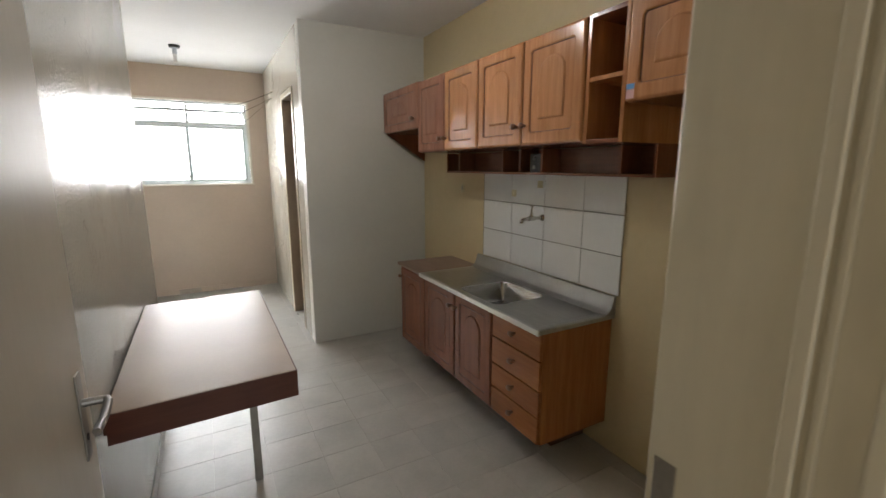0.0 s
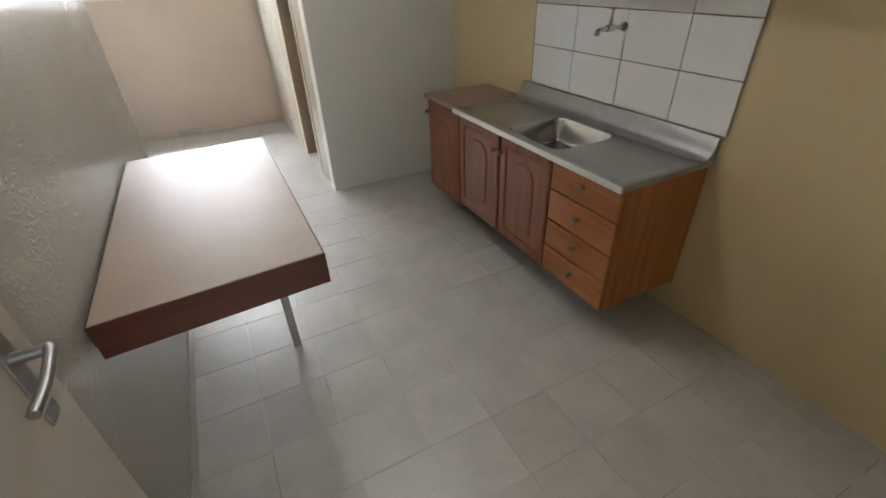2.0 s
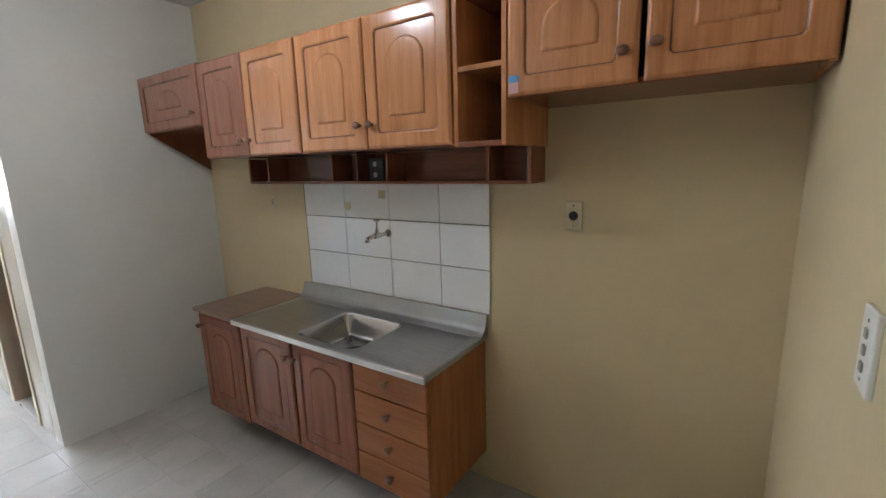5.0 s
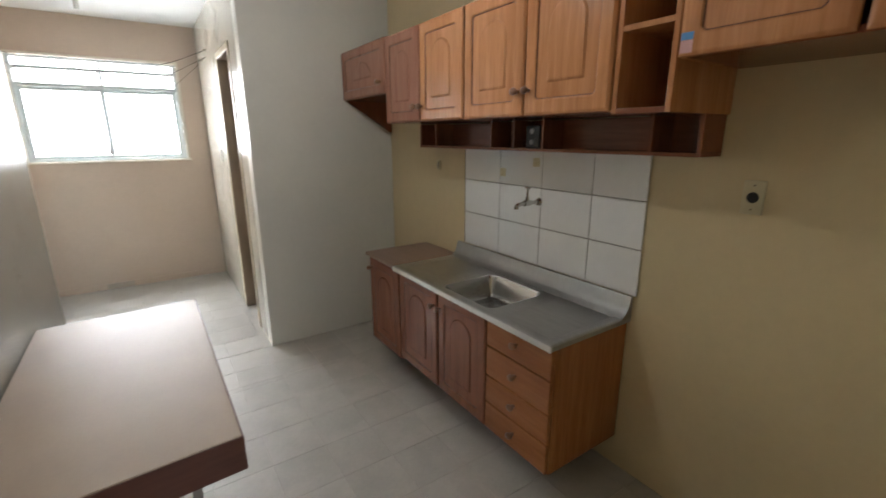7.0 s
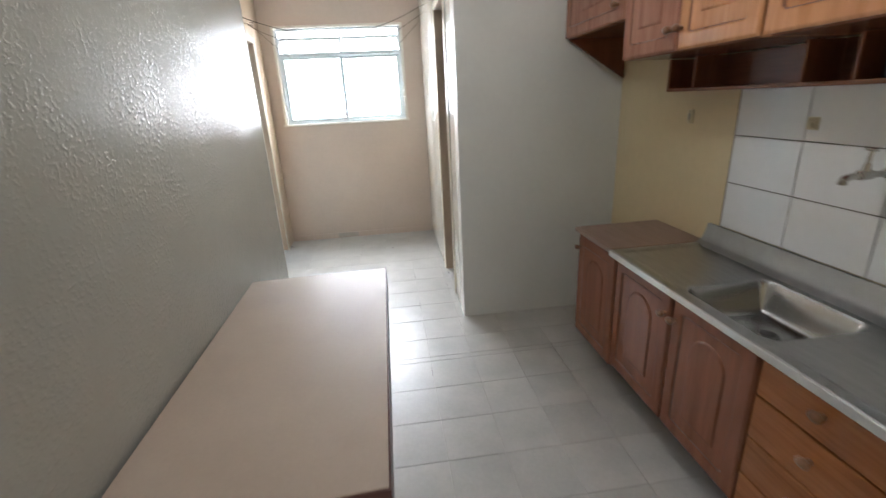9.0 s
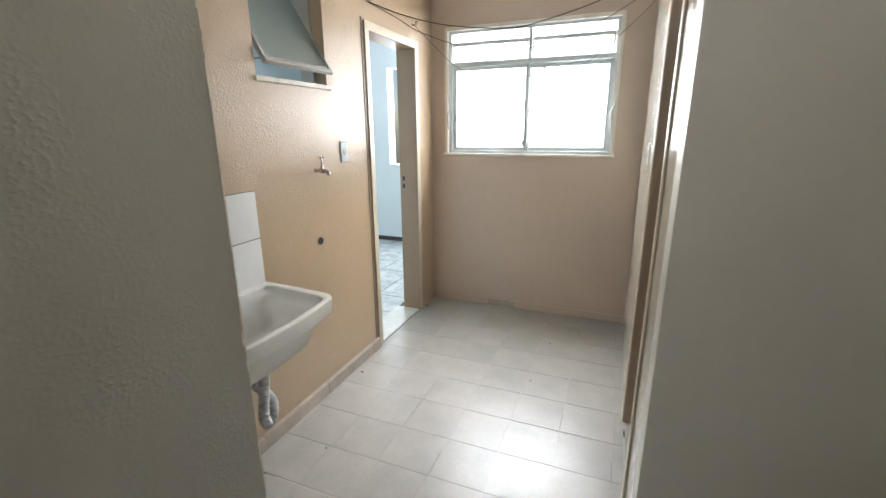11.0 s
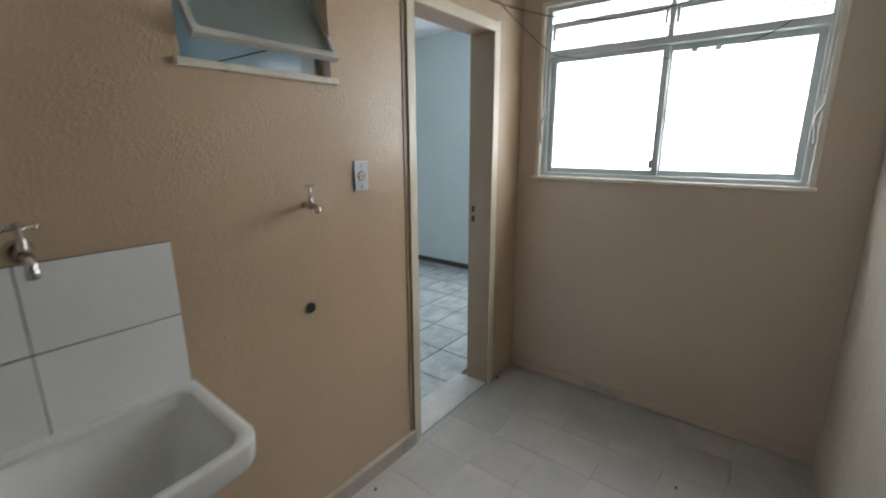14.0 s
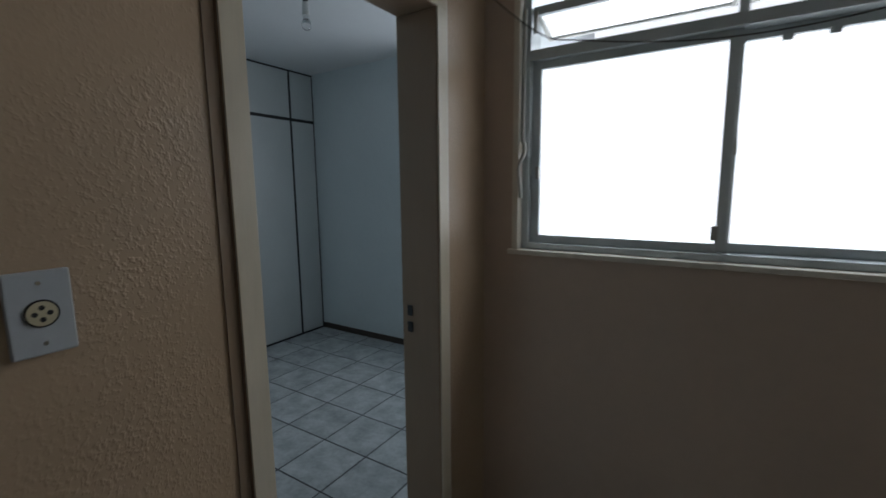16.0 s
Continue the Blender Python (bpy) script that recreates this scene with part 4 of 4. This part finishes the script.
bmesh.ops.bevel(bm, geom=list(bm.edges), offset=0.0015, segments=2, affect="EDGES")
part("tabletop", bm, M_TABLETOP, tab)
out, inn = table_outline(0, 0.0), table_outline(0, -0.0043)
for k, nm in ((0, "end_apron"), (1, "side_apron"), (2, "end_apron")):
    bm = bmesh.new()
    lo = [Vector(out[k]), Vector(out[k + 1]), Vector(inn[k + 1]), Vector(inn[k])]
    a, b = [bm.verts.new(q + Vector((0, 0, 0.692))) for q in lo], [bm.verts.new(q + Vector((0, 0, 0.7885))) for q in lo]
    bm.faces.new(a[::-1])
    bm.faces.new(b)
    for i in range(4):
        bm.faces.new((a[i], a[(i + 1) % 4], b[(i + 1) % 4], b[i]))
    part(nm, bm, M_FASCIA, tab, "red brown edge board")
part("batten", one(0.737, 0.765, 1.34, 2.46, 0.715, 0.774), M_WOODDARK, tab, "wall batten")
part("leg", one(1.158, 1.192, 1.905, 1.939, 0.0, 0.774, bevel=0.002), M_LEG, tab, "square grey steel leg")
part("leg_plate", one(1.125, 1.225, 1.872, 1.972, 0.768, 0.7745), M_LEG, tab)

# ---- laundry tank ----
tank = thing("laundry_tank", (0.38, 3.36, 0.56), "white moulded wall-hung laundry tank with a deep bowl", "sink")


def tank_ring(bm, front, side, z, back=0.0, bow=0.0, corner=0.055, n=10):
    """One level of the tank: bowed at the front, corners rounded; bow draws the ends of its back edge forwards."""
    x0, x1 = 0.1745 + back, 0.574 - front
    y0, y1 = 3.074 + side, 3.652 - side
    c = max(0.014, corner - side * 0.3)
    c2 = 0.012 if back < 0.02 else 0.03
    pts = []
    for cx, cy, a0, r in ((x1 - c, y0 + c, -90, c), (x1 - c, y1 - c, 0, c), (x0 + c2, y1 - c2, 90, c2), (x0 + c2, y0 + c2, 180, c2)):
        pts += [(cx + r * math.cos(radians(a0 + 90 * k / n)), cy + r * math.sin(radians(a0 + 90 * k / n))) for k in range(n + 1)]
        if a0 == -90:
            pts += [(x1, y0 + c + (y1 - y0 - 2 * c) * k / 16) for k in range(1, 16)]
        if a0 == 90:
            pts += [(x0, y1 - c2 - (y1 - y0 - 2 * c2) * k / 16) for k in range(1, 16)]
    out = []
    for x, y in pts:
        s = (y - 3.363) / 0.29
        f = (x - x0) / (x1 - x0)
        lean = 0.014 * f * f * (-1 if s > 0 else 1) * abs(s)
        out.append(bm.verts.new((x + f * (0.026 * (1 - s * s) - 0.006 * s) + (1 - f) * bow * (s - 0.12) ** 2, y + lean, z + 0.024 - 0.008 * f * f * (1 if z > 0.7 else 0))))
    return out


bm = bmesh.new()
levels = [(0.122, 0.100, 0.568, 0.02), (0.108, 0.090, 0.580, 0.015), (0.046, 0.086, 0.712), (0.030, 0.060, 0.716), (0.010, 0.010, 0.722), (0.002, 0.002, 0.734), (0.0, 0.0, 0.780), (0.002, 0.002, 0.788), (0.008, 0.008, 0.792), (0.026, 0.034, 0.792, 0.034), (0.032, 0.041, 0.788, 0.038), (0.036, 0.045, 0.776, 0.040), (0.042, 0.050, 0.762, 0.043, 0.085), (0.052, 0.062, 0.744, 0.052, 0.085), (0.075, 0.104, 0.704, 0.070, 0.06), (0.096, 0.116, 0.645, 0.095, 0.04), (0.118, 0.135, 0.616, 0.12, 0.02), (0.155, 0.165, 0.603, 0.15, 0.01), (0.19, 0.20, 0.599, 0.18)]
rings = [tank_ring(bm, *lv) for lv in levels]
for a, b in zip(rings, rings[1:]):
    for k in range(len(a)):
        bm.faces.new((a[k], a[(k + 1) % len(a)], b[(k + 1) % len(a)], b[k]))
bm.faces.new(rings[0][::-1])
bm.faces.new(rings[-1])
part("basin", bm, M_TANK, tank, round_off=38)
part("drain_ring", cyl(bmesh.new(), (0.39, 3.365, 0.6218), (0.39, 3.365, 0.625), 0.024, 0.022, 20), M_LEG, tank, "grey drain ring")
part("outlet", cyl(bmesh.new(), (0.395, 3.355, 0.514), (0.395, 3.355, 0.586), 0.022, 0.028, 18), M_HOSE, tank, round_off=40)
hz = thing("drain_hose", (0.395, 3.355, 0.27), "looped ribbed grey drain hose under the tank", "hose")
line = curve_points([(0.395, 3.357, 0.529), (0.398, 3.350, 0.484), (0.405, 3.328, 0.414), (0.408, 3.322, 0.359), (0.402, 3.345, 0.322), (0.390, 3.385, 0.332), (0.380, 3.400, 0.384), (0.362, 3.385, 0.434), (0.32, 3.365, 0.474), (0.25, 3.36, 0.489), (0.174, 3.36, 0.494)], 16)
part("ribbed_tube", tube(bmesh.new(), line, lambda s: 0.0205 + 0.0026 * math.sin(s * 420), 14), M_HOSE, hz, round_off=80)

tsplash = tagged(part("tank_backsplash", one(0.1702, 0.1755, 3.073, 3.642, 0.812, 1.2365), M_TILEGROUT), "four white glazed tiles above the tank", "backsplash", kind="structure")
from_wall = Matrix.Rotation(radians(90), 4, "Y")
for y, w in ((3.198, 0.250), (3.4835, 0.315)):
    for z in (0.917, 1.130):
        lay_tile(tsplash, M_WALLTILE, Matrix.Translation((0.1795, y, z)) @ from_wall, 0.209, w)

# ---- clothes lines ----
def wire(name, pts, r, label, group="clothes lines"):
    t = thing(name, pts[0], label, "clothesline", group)
    part("strand", tube(bmesh.new(), curve_points(pts, 10), r, 6), M_WIRE, t, round_off=80)
    return t


L, R = (0.172, 4.677, 2.226), (1.791, 4.92, 2.285)
wire("clothesline", [L, (0.40, 4.72, 2.137), (0.66, 4.77, 2.072), (1.0, 4.80, 2.036), (1.19, 4.82, 2.06), (1.5, 4.87, 2.15), R], 0.0028, "dark wire clothesline sagging across the laundry")
wire("clothesline", [L, (0.20, 5.0, 2.203), (0.375, 5.02, 2.10), (0.715, 5.02, 1.982), (1.0, 5.0, 1.95), (1.27, 5.0, 1.995), (1.49, 5.0, 2.07), (1.791, 4.96, 2.23)], 0.0022, "thin dark clothesline hanging low before the window")
wire("clothesline", [(0.172, 5.30, 2.215), (0.20, 5.30, 2.205), (0.484, 5.30, 1.94), (0.625, 5.30, 1.885), (0.90, 5.30, 1.84), (1.16, 5.30, 1.846), (1.40, 5.30, 1.90), (1.68, 5.28, 2.13), (1.791, 5.25, 2.24)], 0.0018, "thin dark clothesline hanging low before the window")
wire("clothesline", [(0.172, 5.353, 2.243), (0.19, 5.34, 2.25), (0.21, 5.31, 2.235), (0.20, 5.30, 2.205)], 0.0022, "short dark tie of the clothesline")
for q, s in ((L, 1), (R, -1), ((0.17, 5.30, 2.216), 1), ((1.792, 5.25, 2.24), -1)):
    hk = thing("line_hook", q, "small steel screw hook holding a clothesline", "hook", "line hooks")
    bm = cyl(bmesh.new(), (q[0] - s * 0.003, q[1], q[2]), (q[0] + s * 0.022, q[1], q[2]), 0.004)
    ball(bm, (q[0] + s * 0.024, q[1], q[2]), 0.008, n=10)
    part("hook_shank", bm, M_BRASS, hk, round_off=50)


# ---- ceiling lamp holders ----
def lamp_holder(x, y, top, bulb, label, lit=False):
    t = thing("lamp_holder", (x, y, top), label, "ceiling light")
    part("rose", cyl(bmesh.new(), (x, y, top + 0.001), (x, y, top - 0.020), 0.050, 0.042, 28), M_BLACK, t, "black round ceiling rose", round_off=40)
    if bulb:
        part("bracket", one(x - 0.012, x + 0.012, y - 0.010, y + 0.010, top - 0.055, top - 0.018, bevel=0.003), M_BLACK, t)
        part("socket", cyl(bmesh.new(), (x, y, top - 0.05), (x, y, top - 0.125), 0.020, 0.022, 20), M_WHITEPLASTIC, t, "white lamp socket", round_off=40)
        bm = bmesh.new()
        ball(bm, (x, y, top - 0.178), 0.029, 1, 1, 1.15, 20)
        cyl(bm, (x, y, top - 0.12), (x, y, top - 0.16), 0.013, 0.02, 20, cap=False)
        part("bulb", bm, M_BULB, t, "clear glass bulb, off", round_off=60)
    else:
        part("socket", cyl(bmesh.new(), (x, y, top - 0.018), (x, y, top - 0.075), 0.018, 0.020, 20), M_GREYPLASTIC, t, "grey lamp socket", round_off=40)
        part("lamp_tube", cyl(bmesh.new(), (x, y, top - 0.07), (x, y, top - 0.15), 0.019, 0.017, 20), M_LIT if lit else M_WHITEPLASTIC, t, "white compact lamp, " + ("lit" if lit else "off"), round_off=40)
    return t


lamp_holder(0.932, 4.712, C, False, "black ceiling rose with a bare white lamp")
lamp_holder(1.60, 2.0, C, False, "black ceiling rose with a lit white lamp", lit=True).name = "kitchen_lamp_holder"
lamp_holder(-1.27, 6.10, CB, True, "bare clear bulb in a white holder on the ceiling")

# ---- bedroom closet ----
clo = thing("closet_front", (-2.72, 6.0, 0), "pale grey built-in closet front with dark joints", "closet")
part("dark_frame", one(-2.7295, -2.7215, 4.53, 7.415, 0.0, 2.69), M_BLACK, clo, "dark gaps between the panels")
ys = (4.54, 5.10, 5.60, 6.09, 6.58, 7.118, 7.412)
for a, b in zip(ys, ys[1:]):
    for z0, z1 in ((0.018, 2.200), (2.230, 2.672)):
        part("closet_panel", one(-2.728, -2.7185, a + 0.013, b - 0.013, z0, z1, bevel=0.001), M_CLOSET, clo)
tagged(part("baseboard_bedroom", one(-2.717, -0.04, 7.406, 7.4205, 0.0, 0.058, bevel=0.002), M_DARKSKIRT), "dark brown wooden baseboard", "baseboard", kind="structure")

# ---- skirting ----
def skirting(name, x0, x1, y0, y1, along, label, tall=0.072, step=0.25, material=None):
    base = tagged(part(name, one(x0 + 0.001, x1 - 0.001, y0 + 0.001, y1 - 0.001, -0.004, tall - 0.004), M_GROUT), label, "baseboard", kind="structure")
    lo, hi = (x0, x1) if along == "x" else (y0, y1)
    k = lo
    while k < hi - 0.01:
        e = min(hi, k + step)
        args = (k + 0.001, e - 0.001, y0, y1, -0.003, tall) if along == "x" else (x0, x1, k + 0.001, e - 0.001, -0.003, tall)
        part("skirting_tile", one(*args, bevel=0.002), material or M_SKIRT, base)
        k = e
    return base


skirting("baseboard_laundry", 0.170, 0.196, 3.01, 4.622, "y", "low beige ceramic skirting tiles")
skirting("baseboard_left", 0.735, 0.743, 1.06, 2.99, "y", "low pale ceramic skirting tiles", 0.06, 0.25, M_TILEFLOOR)
tagged(part("trim_window_wall", one(0.198, 1.79, 5.646, 5.656, 0.0, 0.060, bevel=0.002), M_WINWALL), "painted-over skirting below the window", "baseboard", kind="structure")
tagged(part("trim_patch", one(0.69, 0.92, 5.641, 5.6455, 0.004, 0.058, bevel=0.001), M_SKIRT), "bare brown skirting tile patch", "baseboard", kind="structure")


# ---- floor tiles ----
def tile_floor(parent, material, x0, y0, sx, sy, gap, areas, deep=0.008):
    for ax0, ax1, ay0, ay1 in areas:
        i = math.floor((ax0 - x0) / sx)
        while x0 + i * sx < ax1 - 0.012:
            u0, u1 = max(ax0, x0 + i * sx), min(ax1, x0 + (i + 1) * sx)
            j = math.floor((ay0 - y0) / sy)
            while y0 + j * sy < ay1 - 0.012:
                v0, v1 = max(ay0, y0 + j * sy), min(ay1, y0 + (j + 1) * sy)
                w, hgt = u1 - u0 - gap, v1 - v0 - gap
                if w > 0.01 and hgt > 0.01:
                    tilt = Euler((random.uniform(-1, 1) * 0.0012, random.uniform(-1, 1) * 0.0012, 0)).to_matrix().to_4x4()
                    lay_tile(parent, material, Matrix.Translation(((u0 + u1) / 2, (v0 + v1) / 2, random.uniform(-0.0004, 0.0))) @ tilt, w, hgt, deep, 0.0006)
                j += 1
            i += 1


tile_floor(FLOOR, M_TILEFLOOR, -0.035, 0.141, 0.254, 0.2558, 0.0017, [(0.735, 2.849, -0.05, 3.0), (0.17, 2.849, 3.0, 3.473), (0.172, 1.793, 3.473, 5.725)])
TILES.clear()
tile_floor(FLOOR_BED, M_TILEBED, -0.692, 5.862, 0.338, 0.338, 0.010, [(-2.717, -0.034, 4.52, 7.418)])

# ---- crumbs on the laundry floor ----
for x, y, size in ((1.306, 5.172, 0.007), (1.265, 4.643, 0.005), (0.454, 3.70, 0.006), (0.249, 4.355, 0.009), (0.196, 5.50, 0.010)):
    bm = bmesh.new()
    bmesh.ops.create_icosphere(bm, subdivisions=1, radius=size)
    for v in bm.verts:
        v.co = Vector((v.co.x * random.uniform(0.7, 1.2), v.co.y * random.uniform(0.7, 1.1), v.co.z * random.uniform(0.5, 0.7)))
    low = min(v.co.z for v in bm.verts)
    for v in bm.verts:
        v.co += Vector((x, y, -low))
    tagged(part("crumb", bm, M_DARKSKIRT), "small dark crumb of dirt on the floor tiles", "crumb", "crumbs on the floor")

# the laundry, bedroom and bathroom are drawn from their own origin, which lies this much farther along y
FAR = 0.078
FAR_NAMES = ("window_1", "window_2", "door_2", "threshold", "wall_laundry", "wall_window", "wall_bedroom", "wall_bathroom", "floor_bedroom", "ceiling_bedroom", "laundry_tank", "drain_hose", "tank_backsplash", "laundry_socket", "laundry_switch", "drain_hole", "pipe_stub", "clothesline", "line_hook", "lamp_holder", "closet_front", "baseboard_laundry", "baseboard_bedroom", "trim_window_wall", "trim_patch")
for ob in scene.objects:
    if ob.parent is None and (ob.name.split(".")[0] in FAR_NAMES or (ob.name.startswith("wall_tap") and ob.location.x < 1)):
        ob.location.y += FAR
